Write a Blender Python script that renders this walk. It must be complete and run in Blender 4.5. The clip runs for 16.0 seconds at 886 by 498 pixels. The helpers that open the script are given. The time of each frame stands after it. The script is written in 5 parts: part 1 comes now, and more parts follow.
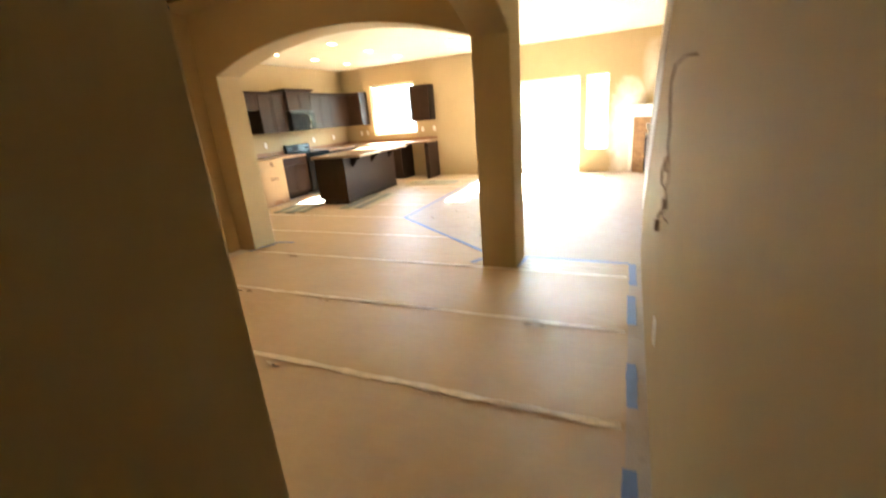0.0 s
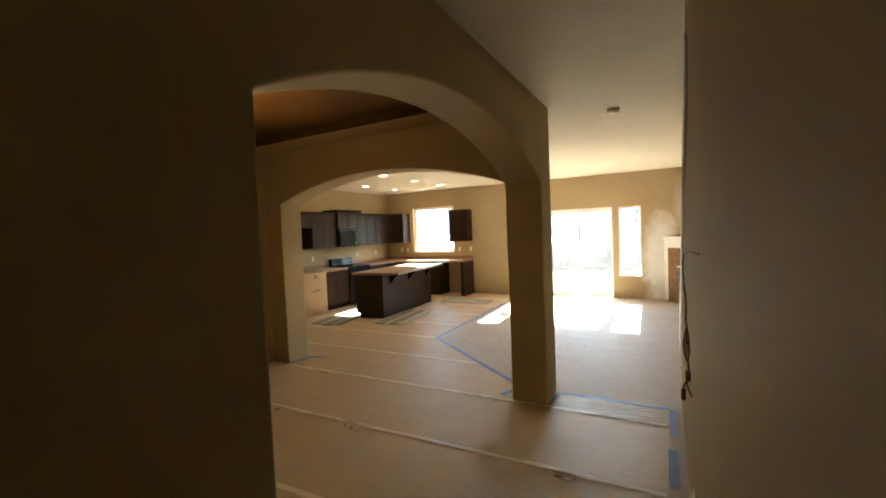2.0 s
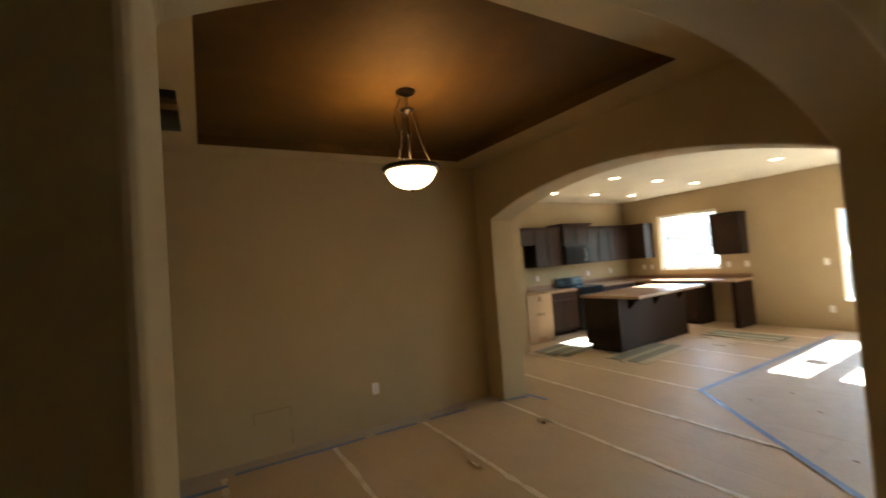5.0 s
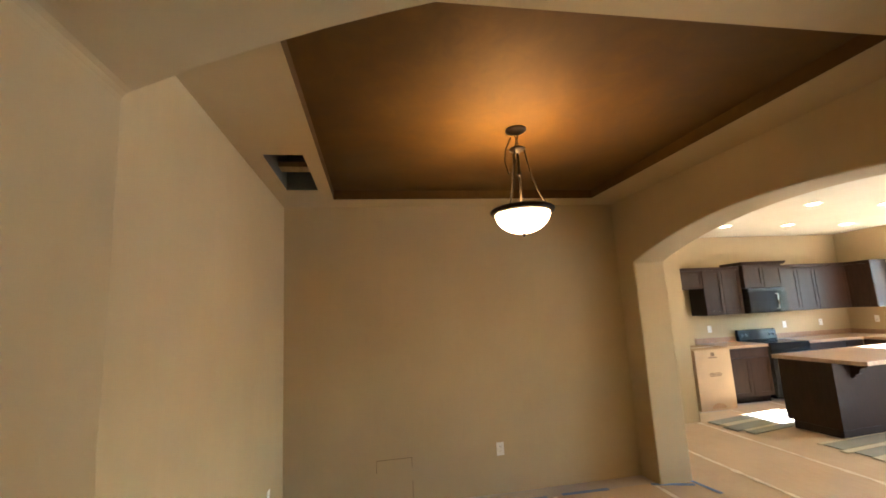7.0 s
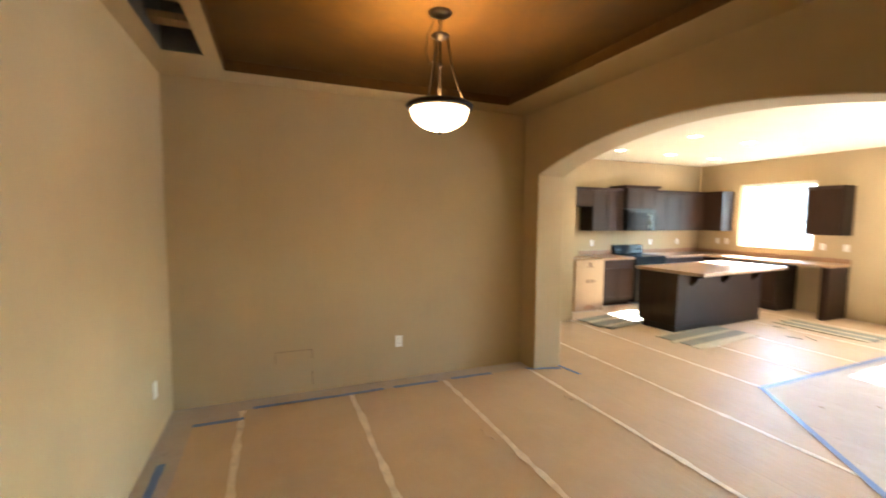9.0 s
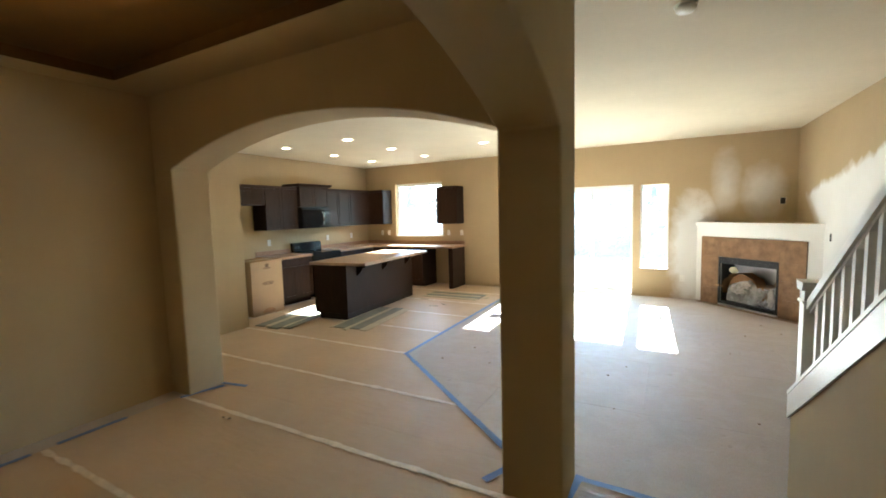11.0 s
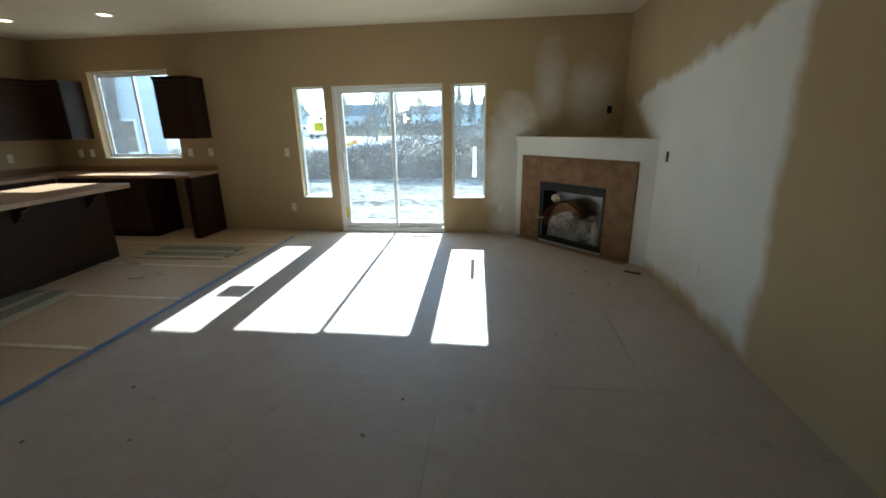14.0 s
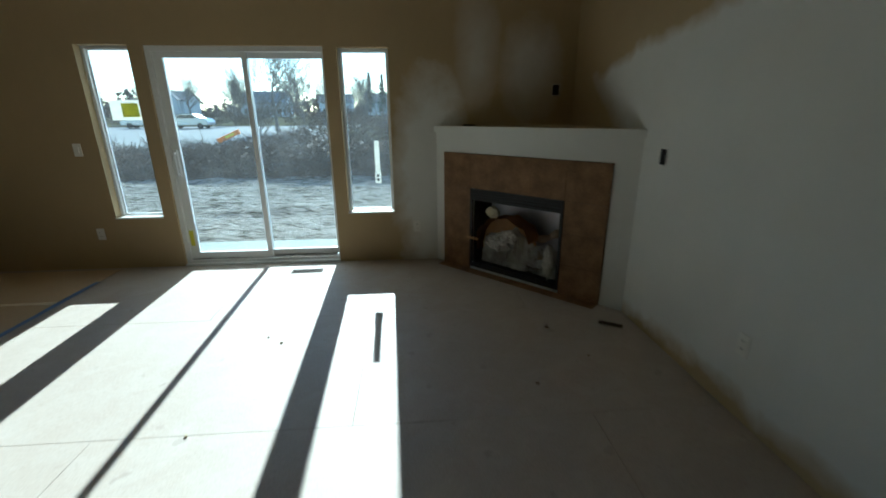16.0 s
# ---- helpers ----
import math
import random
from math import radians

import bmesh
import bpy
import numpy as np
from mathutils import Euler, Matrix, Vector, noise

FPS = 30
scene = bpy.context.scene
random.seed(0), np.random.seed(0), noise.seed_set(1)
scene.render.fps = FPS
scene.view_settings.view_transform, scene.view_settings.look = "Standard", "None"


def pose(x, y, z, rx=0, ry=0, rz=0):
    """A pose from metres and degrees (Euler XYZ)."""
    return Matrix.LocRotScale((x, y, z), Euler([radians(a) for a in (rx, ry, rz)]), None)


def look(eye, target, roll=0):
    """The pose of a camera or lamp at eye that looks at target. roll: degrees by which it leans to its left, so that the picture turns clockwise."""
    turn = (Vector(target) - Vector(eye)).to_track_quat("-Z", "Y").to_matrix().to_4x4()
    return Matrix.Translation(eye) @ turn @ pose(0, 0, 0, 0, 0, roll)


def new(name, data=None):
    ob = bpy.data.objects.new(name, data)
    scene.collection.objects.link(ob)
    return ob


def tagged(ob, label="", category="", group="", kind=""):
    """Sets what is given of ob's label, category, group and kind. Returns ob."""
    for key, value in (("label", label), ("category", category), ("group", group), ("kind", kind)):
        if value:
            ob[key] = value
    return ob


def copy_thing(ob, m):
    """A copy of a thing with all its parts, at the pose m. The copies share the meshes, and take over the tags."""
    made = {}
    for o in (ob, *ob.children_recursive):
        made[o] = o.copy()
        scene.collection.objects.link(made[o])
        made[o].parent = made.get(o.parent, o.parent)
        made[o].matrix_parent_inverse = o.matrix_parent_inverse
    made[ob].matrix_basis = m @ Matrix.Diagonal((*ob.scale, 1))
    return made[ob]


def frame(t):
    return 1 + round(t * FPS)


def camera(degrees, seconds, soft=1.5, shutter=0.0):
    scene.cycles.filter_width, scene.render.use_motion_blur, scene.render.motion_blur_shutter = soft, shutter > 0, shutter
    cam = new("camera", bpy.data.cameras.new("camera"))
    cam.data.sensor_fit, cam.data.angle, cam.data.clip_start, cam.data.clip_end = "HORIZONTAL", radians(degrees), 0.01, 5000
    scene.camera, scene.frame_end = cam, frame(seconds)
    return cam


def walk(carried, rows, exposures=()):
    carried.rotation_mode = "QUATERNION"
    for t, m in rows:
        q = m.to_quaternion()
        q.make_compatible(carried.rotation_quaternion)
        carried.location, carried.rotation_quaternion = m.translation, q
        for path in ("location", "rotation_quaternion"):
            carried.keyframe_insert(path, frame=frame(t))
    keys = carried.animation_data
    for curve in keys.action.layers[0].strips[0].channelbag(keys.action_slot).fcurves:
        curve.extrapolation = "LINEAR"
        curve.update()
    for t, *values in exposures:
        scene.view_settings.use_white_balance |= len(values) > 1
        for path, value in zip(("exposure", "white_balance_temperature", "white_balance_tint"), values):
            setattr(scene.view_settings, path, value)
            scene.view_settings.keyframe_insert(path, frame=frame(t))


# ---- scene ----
cam = camera(93.5, 16.0, soft=1.7, shutter=0.5)
PATH = [
    (0, (0.159, -0.005, 1.455), (-0.641, 1.726, 0.849), -4.8),
    (0.5, (0.039, 0.174, 1.544), (-0.889, 1.912, 1.198), -2.7),
    (1, (0.013, 0.233, 1.625), (-0.855, 2.028, 1.475), -3.2),
    (1.5, (0.134, 0.051, 1.629), (-0.813, 1.807, 1.483), -2.1),
    (2, (0.227, -0.079, 1.645), (-0.729, 1.676, 1.565), -2.4),
    (2.5, (0.241, -0.098, 1.654), (-0.732, 1.648, 1.609), -2.6),
    (3, (0.222, -0.03, 1.634), (-0.79, 1.693, 1.558), -4.0),
    (3.5, (0.133, 0.113, 1.61), (-0.981, 1.77, 1.503), -5.5),
    (4, (-0.036, 0.279, 1.627), (-1.197, 1.904, 1.515), -6.0),
    (4.5, (-0.171, 0.495, 1.639), (-1.6, 1.894, 1.587), -4.2),
    (5, (-0.297, 0.769, 1.627), (-2.027, 1.77, 1.697), -4.3),
    (7.5, (-0.428, 1.108, 1.732), (-2.377, 1.417, 2.062), -2.3),
    (8, (-0.423, 1.099, 1.757), (-2.37, 1.392, 2.105), -0.4),
    (8.5, (-0.428, 1.141, 1.716), (-2.385, 1.551, 1.774), 0.4),
    (9, (-0.493, 1.12, 1.647), (-2.342, 1.867, 1.492), 0.5),
    (9.5, (-0.526, 1.14, 1.66), (-2.113, 2.338, 1.446), 0.5),
    (10, (-0.447, 1.186, 1.655), (-1.656, 2.762, 1.419), 0.9),
    (12.5, (-0.267, 2.624, 1.565), (-1.124, 4.422, 1.386), -1.9),
    (13, (-0.262, 3.098, 1.532), (-0.973, 4.944, 1.243), -0.4),
    (13.5, (-0.202, 3.621, 1.536), (-0.433, 5.541, 1.024), -0.1),
    (14, (-0.161, 4.068, 1.52), (-0.407, 5.97, 0.95), -0.9),
    (14.5, (-0.14, 4.469, 1.51), (-0.187, 6.395, 0.971), -0.8),
    (15, (-0.123, 4.887, 1.52), (0.072, 6.78, 0.904), -3.2),
    (15.5, (-0.075, 5.348, 1.46), (0.127, 7.233, 0.824), -2.3),
    (16, (-0.131, 5.795, 1.464), (0.009, 7.693, 0.849), -0.4),
]
EXPOSURES = [(0.0, 6.1, 6500, 3), (0.5, 5.75, 6600, 2), (1.0, 5.3, 6700, 3), (1.5, 4.95, 6600, 2), (2.5, 4.55, 6450, 2), (4.0, 4.4, 6150, 0), (5.0, 4.65, 6000, 1), (7.5, 6.1, 5650, 5),
             (8.5, 6.2, 5650, 3), (9.0, 6.15, 5650, 4), (10.0, 5.65, 5550, -2), (12.5, 3.85, 5200, -3), (13.5, 3.2, 5250, -5), (14.0, 2.85, 5150, -6), (15.0, 2.3, 5000, -9), (16.0, 1.7, 5050, -11)]
walk(cam, [(t, look(eye, target, roll)) for t, eye, target, roll in PATH], EXPOSURES)

SKY, SUN, BOWL, CAN, BULB = 0.10, 4.0, 0.52, 1.4, 0.68
ISX, ISY, ISR, ISW, ISLEN = -4.68, 6.42, 4.0, 0.62, 2.1

# ---- light ----
world = bpy.data.worlds.new("world")
scene.world = world
world.use_nodes = True
sky = world.node_tree.nodes.new("ShaderNodeTexSky")
sky.sky_type, sky.sun_disc = "NISHITA", False
sky.sun_elevation, sky.sun_rotation = radians(30.5), radians(-2)
sky.air_density, sky.dust_density = 1.0, 0.2
world.node_tree.links.new(sky.outputs[0], world.node_tree.nodes["Background"].inputs[0])
world.node_tree.nodes["Background"].inputs[1].default_value = SKY
sun = new("sun", bpy.data.lights.new("sun", "SUN"))
sun.data.energy, sun.data.angle, sun.data.color = SUN, radians(0.55), (1.0, 0.96, 0.89)
sun.matrix_world = look((0, 0, 0), (0.043, -1.0, -0.60))

# ---- materials ----
def nodes_of(name):
    m = bpy.data.materials.new(name)
    m.use_nodes = True
    nt = m.node_tree
    return m, nt, nt.nodes, nt.nodes["Principled BSDF"]


def coords(nt, scale=(1, 1, 1)):
    g = nt.nodes.new("ShaderNodeNewGeometry")
    mp = nt.nodes.new("ShaderNodeMapping")
    mp.inputs["Scale"].default_value = scale
    nt.links.new(g.outputs["Position"], mp.inputs[0])
    return mp.outputs[0]


def tex(nt, vec, scale, detail=4, rough=0.55, distort=0.0):
    n = nt.nodes.new("ShaderNodeTexNoise")
    n.inputs["Scale"].default_value, n.inputs["Detail"].default_value = scale, detail
    n.inputs["Roughness"].default_value, n.inputs["Distortion"].default_value = rough, distort
    nt.links.new(vec, n.inputs["Vector"])
    return n.outputs["Fac"]


def ramp(nt, fac, stops):
    r = nt.nodes.new("ShaderNodeValToRGB")
    el = r.color_ramp.elements
    while len(el) < len(stops):
        el.new(0.5)
    for e, (p, c) in zip(el, stops):
        e.position, e.color = p, (*c, 1)
    nt.links.new(fac, r.inputs[0])
    return r.outputs[0]


def math_node(nt, op, a, b=None, c=None, clamp=False):
    n = nt.nodes.new("ShaderNodeMath")
    n.operation, n.use_clamp = op, clamp
    for i, v in enumerate((a, b, c)):
        if v is None:
            continue
        if isinstance(v, (int, float)):
            n.inputs[i].default_value = v
        else:
            nt.links.new(v, n.inputs[i])
    return n.outputs[0]


def mix(nt, fac, a, b, blend="MIX"):
    n = nt.nodes.new("ShaderNodeMix")
    n.data_type, n.blend_type = "RGBA", blend
    for i, v in ((0, fac), (6, a), (7, b)):
        if isinstance(v, (int, float)):
            n.inputs[i].default_value = v
        elif isinstance(v, tuple):
            n.inputs[i].default_value = (*v, 1)
        else:
            nt.links.new(v, n.inputs[i])
    return n.outputs[2]


def bump(nt, bsdf, height, strength, distance):
    b = nt.nodes.new("ShaderNodeBump")
    b.inputs["Strength"].default_value, b.inputs["Distance"].default_value = strength, distance
    nt.links.new(height, b.inputs["Height"])
    nt.links.new(b.outputs[0], bsdf.inputs["Normal"])


def scaled(c, k):
    return tuple(min(1.0, v * k) for v in c)


def surface(name, col, rough=0.6, var=0.12, scale=3.0, fine=60.0, relief=0.15, dist=0.002, metal=0.0, stretch=(1, 1, 1), spec=0.5, tint=None):
    """A plain procedural surface: broad and fine variation of one colour, fine relief."""
    m, nt, nd, bs = nodes_of(name)
    v = coords(nt, stretch)
    big, small = tex(nt, v, scale, 5), tex(nt, v, fine, 3)
    both = math_node(nt, "MULTIPLY_ADD", big, 0.65, math_node(nt, "MULTIPLY", small, 0.35))
    c = ramp(nt, both, [(0.3, scaled(col, 1 - var)), (0.7, scaled(tint or col, 1 + var))])
    nt.links.new(c, bs.inputs["Base Color"])
    r = nt.nodes.new("ShaderNodeMapRange")
    r.inputs["To Min"].default_value, r.inputs["To Max"].default_value = max(0.02, rough - 0.08), min(1, rough + 0.08)
    nt.links.new(big, r.inputs[0])
    nt.links.new(r.outputs[0], bs.inputs["Roughness"])
    bs.inputs["Metallic"].default_value, bs.inputs["Specular IOR Level"].default_value = metal, spec
    bump(nt, bs, small, relief, dist)
    return m


TAN = (0.445, 0.342, 0.197)
PRIMER = (0.74, 0.73, 0.70)


def wall_paint(name, col, primer=None):
    """Rolled paint with orange-peel relief; primer(nt, x, y, z) gives where bare primer still shows."""
    m, nt, nd, bs = nodes_of(name)
    v = coords(nt)
    peel, broad, roll = tex(nt, v, 120, 3), tex(nt, v, 1.3, 5, 0.6), tex(nt, coords(nt, (9, 9, 0.8)), 2.0, 3)
    both = math_node(nt, "MULTIPLY_ADD", broad, 0.85, math_node(nt, "MULTIPLY", roll, 0.15))
    c = ramp(nt, both, [(0.3, scaled(col, 0.95)), (0.7, scaled(col, 1.05))])
    if primer:
        sep = nt.nodes.new("ShaderNodeSeparateXYZ")
        nt.links.new(v, sep.inputs[0])
        ragged = math_node(nt, "SUBTRACT", tex(nt, v, 2.6, 4, 0.6, 0.3), 0.5)
        mask = primer(nt, sep.outputs[0], sep.outputs[1], sep.outputs[2], ragged)
        pc = ramp(nt, broad, [(0.3, scaled(PRIMER, 0.94)), (0.7, scaled(PRIMER, 1.04))])
        c = mix(nt, mask, c, pc)
    nt.links.new(c, bs.inputs["Base Color"])
    bs.inputs["Roughness"].default_value = 0.78
    bs.inputs["Specular IOR Level"].default_value = 0.12
    bump(nt, bs, peel, 0.25, 0.0015)
    return m


def soft(nt, value, width):
    """0 to 1 across +-width around zero."""
    return math_node(nt, "MULTIPLY_ADD", value, 0.5 / width, 0.5, True)


def blob(nt, a, b, a0, b0, ra, rb, ragged, width=0.25):
    da = math_node(nt, "DIVIDE", math_node(nt, "SUBTRACT", a, a0), ra)
    db = math_node(nt, "DIVIDE", math_node(nt, "SUBTRACT", b, b0), rb)
    d = math_node(nt, "SQRT", math_node(nt, "ADD", math_node(nt, "MULTIPLY", da, da), math_node(nt, "MULTIPLY", db, db)))
    return soft(nt, math_node(nt, "ADD", math_node(nt, "SUBTRACT", 1.0, d), math_node(nt, "MULTIPLY", ragged, 1.1)), width)


def east_primer(nt, x, y, z, rag):
    edge = soft(nt, math_node(nt, "ADD", math_node(nt, "SUBTRACT", y, 6.72), math_node(nt, "MULTIPLY", rag, 0.22)), 0.06)
    top = math_node(nt, "MULTIPLY_ADD", y, -0.16, 3.28)
    up = soft(nt, math_node(nt, "ADD", math_node(nt, "SUBTRACT", top, z), math_node(nt, "MULTIPLY", rag, 0.3)), 0.045)
    low = soft(nt, math_node(nt, "ADD", math_node(nt, "SUBTRACT", z, 0.10), math_node(nt, "MULTIPLY", rag, 0.3)), 0.06)
    over = math_node(nt, "SUBTRACT", z, math_node(nt, "MULTIPLY_ADD", y, 0.75, -5.35))
    corner = soft(nt, math_node(nt, "ADD", math_node(nt, "MAXIMUM", over, math_node(nt, "SUBTRACT", 8.85, y)), math_node(nt, "MULTIPLY", rag, 0.2)), 0.12)
    return math_node(nt, "MULTIPLY", math_node(nt, "MULTIPLY", math_node(nt, "MULTIPLY", edge, up), low), corner)


def back_primer(nt, x, y, z, rag):
    one = blob(nt, x, z, 0.08, 0.80, 0.36, 0.92, rag, 0.3)
    two = blob(nt, x, z, 0.52, 2.0, 0.15, 0.40, rag, 0.6)
    three = blob(nt, x, z, 1.02, 1.85, 0.24, 0.34, rag, 0.5)
    two = math_node(nt, "MULTIPLY", math_node(nt, "MAXIMUM", two, three), 0.65)
    return math_node(nt, "MAXIMUM", math_node(nt, "MULTIPLY", one, 0.97), two)


def tray_paint():
    """Ragged metallic glaze over dark brown paint."""
    m, nt, nd, bs = nodes_of("brown_metallic_tray_glaze")
    v = coords(nt)
    cloud, rag, fine = tex(nt, v, 1.1, 5, 0.6, 0.8), tex(nt, v, 6.5, 5, 0.65, 1.2), tex(nt, v, 110, 3)
    both = math_node(nt, "MULTIPLY_ADD", cloud, 0.6, math_node(nt, "MULTIPLY", rag, 0.4))
    c = ramp(nt, both, [(0.32, (0.060, 0.026, 0.0035)), (0.52, (0.090, 0.042, 0.005)), (0.7, (0.126, 0.062, 0.008))])
    nt.links.new(c, bs.inputs["Base Color"])
    r = nt.nodes.new("ShaderNodeMapRange")
    r.inputs["To Min"].default_value, r.inputs["To Max"].default_value = 0.62, 0.82
    nt.links.new(rag, r.inputs[0])
    nt.links.new(r.outputs[0], bs.inputs["Roughness"])
    bs.inputs["Metallic"].default_value = 0.35
    bs.inputs["Specular IOR Level"].default_value = 0.35
    bump(nt, bs, fine, 0.2, 0.0012)
    return m


M_WALL = wall_paint("tan_wall_paint", TAN)
M_EAST = wall_paint("tan_paint_half_primed", TAN, east_primer)
M_BACK = wall_paint("tan_paint_patchy", TAN, back_primer)
M_PRIMED = wall_paint("white_primer", PRIMER)
M_CEIL = wall_paint("cream_ceiling_paint", (0.61, 0.545, 0.41))
M_TRAY = tray_paint()
M_TRIM = surface("white_trim_paint", (0.74, 0.72, 0.68), 0.4, 0.04, 4, 90, 0.06, 0.0008)
M_VINYL = surface("white_vinyl", (0.80, 0.80, 0.79), 0.35, 0.03, 5, 70, 0.03, 0.0005)
M_DOOR = surface("white_door_paint", (0.76, 0.75, 0.73), 0.42, 0.03, 3, 60, 0.1, 0.0008)
M_WOOD = surface("espresso_wood", (0.027, 0.0135, 0.008), 0.5, 0.35, 6, 60, 0.12, 0.0006, stretch=(6, 6, 0.7), spec=0.14)
M_WOOD_IN = surface("espresso_wood_edge", (0.022, 0.013, 0.009), 0.5, 0.3, 6, 60, 0.1, 0.0006, spec=0.15)
M_LAM = surface("tan_laminate", (0.34, 0.215, 0.125), 0.34, 0.3, 18, 140, 0.04, 0.0004)
M_LAM_EDGE = surface("laminate_backsplash", (0.30, 0.17, 0.09), 0.4, 0.28, 18, 140, 0.04, 0.0004)
M_BLACK = surface("black_enamel", (0.011, 0.011, 0.011), 0.22, 0.2, 5, 60, 0.02, 0.0003, spec=0.16)
M_BLACKGLASS = surface("black_glass", (0.008, 0.008, 0.010), 0.12, 0.15, 4, 40, 0.01, 0.0002, spec=0.14)
M_STEEL = surface("brushed_steel", (0.50, 0.50, 0.50), 0.28, 0.1, 8, 120, 0.06, 0.0003, metal=1.0)
M_FOIL = surface("bright_aluminium_lining", (0.58, 0.565, 0.60), 0.5, 0.12, 6, 60, 0.3, 0.004, metal=1.0)
M_BRONZE = surface("oiled_bronze", (0.022, 0.014, 0.010), 0.45, 0.35, 14, 120, 0.12, 0.0006, metal=0.4, spec=0.3)
M_IRON = surface("matte_black_metal", (0.018, 0.018, 0.019), 0.45, 0.25, 10, 120, 0.08, 0.0005, metal=0.4)
M_BOX = surface("corrugated_cardboard", (0.40, 0.265, 0.145), 0.82, 0.10, 3, 90, 0.2, 0.001)
M_CARTON = surface("worn_brown_carton", (0.36, 0.20, 0.09), 0.8, 0.3, 7, 60, 0.3, 0.002)
M_INK = surface("brown_print_ink", (0.16, 0.095, 0.05), 0.8, 0.15, 6, 90, 0.05, 0.0003)
M_TILE = surface("rust_stone_tile", (0.185, 0.103, 0.050), 0.5, 0.3, 9, 70, 0.2, 0.0012, tint=(0.24, 0.138, 0.068), spec=0.2)
M_GROUT = surface("brown_grout", (0.12, 0.064, 0.030), 0.9, 0.15, 12, 120, 0.2, 0.001)
M_BLUE = surface("blue_masking_tape", (0.11, 0.19, 0.42), 0.42, 0.18, 10, 120, 0.25, 0.001)
M_WTAPE = surface("pale_seam_tape", (0.70, 0.60, 0.47), 0.5, 0.3, 9, 80, 0.4, 0.001)
M_SOOT = surface("firebox_steel", (0.05, 0.048, 0.045), 0.6, 0.4, 6, 60, 0.2, 0.001)
M_LOG = surface("ceramic_log", (0.36, 0.27, 0.20), 0.85, 0.5, 14, 70, 0.6, 0.004)
M_PLATE = surface("white_plastic_plate", (0.78, 0.76, 0.71), 0.38, 0.03, 8, 90, 0.02, 0.0003)
# Dark colour stands for shade in flat holes and slots; also print dots.
M_DARKHOLE = surface("hole_shade_and_dots", (0.02, 0.02, 0.025), 0.7, 0.3, 10, 90, 0.05, 0.0005, spec=0.1)
M_VENT = surface("brown_vent_enamel", (0.075, 0.06, 0.045), 0.7, 0.2, 10, 90, 0.05, 0.0005, spec=0.1)
M_WIRE = surface("brown_cable", (0.26, 0.165, 0.09), 0.5, 0.2, 20, 120, 0.1, 0.0005)
M_DUCT = surface("dull_galvanised_duct", (0.13, 0.12, 0.11), 0.55, 0.25, 6, 60, 0.1, 0.0006, metal=0.5)
M_RUNNER_D = surface("grey_green_board", (0.235, 0.23, 0.185), 0.75, 0.2, 5, 70, 0.15, 0.001)
M_RUNNER_L = surface("pale_board", (0.50, 0.44, 0.30), 0.75, 0.14, 5, 70, 0.15, 0.001)
M_CONC = surface("concrete_slab", (0.23, 0.25, 0.23), 0.85, 0.16, 2.5, 50, 0.3, 0.003, spec=0.1)
M_PLANK = surface("bare_plywood", (0.36, 0.23, 0.125), 0.7, 0.25, 4, 70, 0.2, 0.001, stretch=(1, 8, 1))
M_YELLOW = surface("yellow_sticker", (0.72, 0.66, 0.06), 0.5, 0.08, 10, 60, 0.02, 0.0003)
M_LABEL = surface("white_sticker", (0.75, 0.74, 0.70), 0.5, 0.05, 10, 60, 0.02, 0.0003)
def backlit_paper(name, col):
    m, nt, nd, bs = nodes_of(name)
    bs.inputs["Roughness"].default_value = 0.6
    v = coords(nt)
    c = ramp(nt, tex(nt, v, 14, 3), [(0.3, scaled(col, 0.92)), (0.7, scaled(col, 1.05))])
    nt.links.new(c, bs.inputs["Base Color"])
    back = nt.nodes.new("ShaderNodeBsdfTranslucent")
    nt.links.new(c, back.inputs[0])
    both = nt.nodes.new("ShaderNodeMixShader")
    both.inputs[0].default_value = 0.5
    nt.links.new(bs.outputs[0], both.inputs[1])
    nt.links.new(back.outputs[0], both.inputs[2])
    nt.links.new(both.outputs[0], nd["Material Output"].inputs["Surface"])
    return m


def packing_tape():
    m, nt, nd, bs = nodes_of("clear_packing_tape")
    v = coords(nt, (1.2, 9, 1))
    wrinkle = tex(nt, v, 5, 4, 0.6, 0.8)
    c = ramp(nt, wrinkle, [(0.3, (0.36, 0.24, 0.13)), (0.7, (0.52, 0.40, 0.27))])
    nt.links.new(c, bs.inputs["Base Color"])
    bs.inputs["Roughness"].default_value = 0.42
    bs.inputs["Specular IOR Level"].default_value = 0.4
    bump(nt, bs, wrinkle, 0.6, 0.01)
    return m


M_PACK = packing_tape()
M_TAG = backlit_paper("thin_white_paper", (0.84, 0.84, 0.80))
M_TAGY = backlit_paper("thin_yellow_paper", (0.80, 0.80, 0.22))
M_SIDING = surface("white_siding", (0.52, 0.54, 0.56), 0.7, 0.06, 2, 40, 0.05, 0.001)
M_SIDING2 = surface("grey_siding", (0.44, 0.46, 0.48), 0.7, 0.08, 2, 40, 0.05, 0.001)
# Roof and bark are paler than their own tone: distance haze is mixed in.
M_ROOF = surface("hazed_shingle", (0.17, 0.175, 0.185), 0.9, 0.3, 3, 30, 0.4, 0.01, spec=0.1)
M_BARK = surface("hazed_bark", (0.15, 0.125, 0.105), 0.9, 0.3, 6, 50, 0.5, 0.01)
M_BRAMBLE = surface("dry_bramble", (0.085, 0.06, 0.05), 0.9, 0.5, 4, 30, 0.3, 0.01, tint=(0.13, 0.10, 0.075), spec=0.1)
M_CONIFER = surface("conifer_green", (0.035, 0.055, 0.03), 0.85, 0.4, 4, 30, 0.3, 0.01)
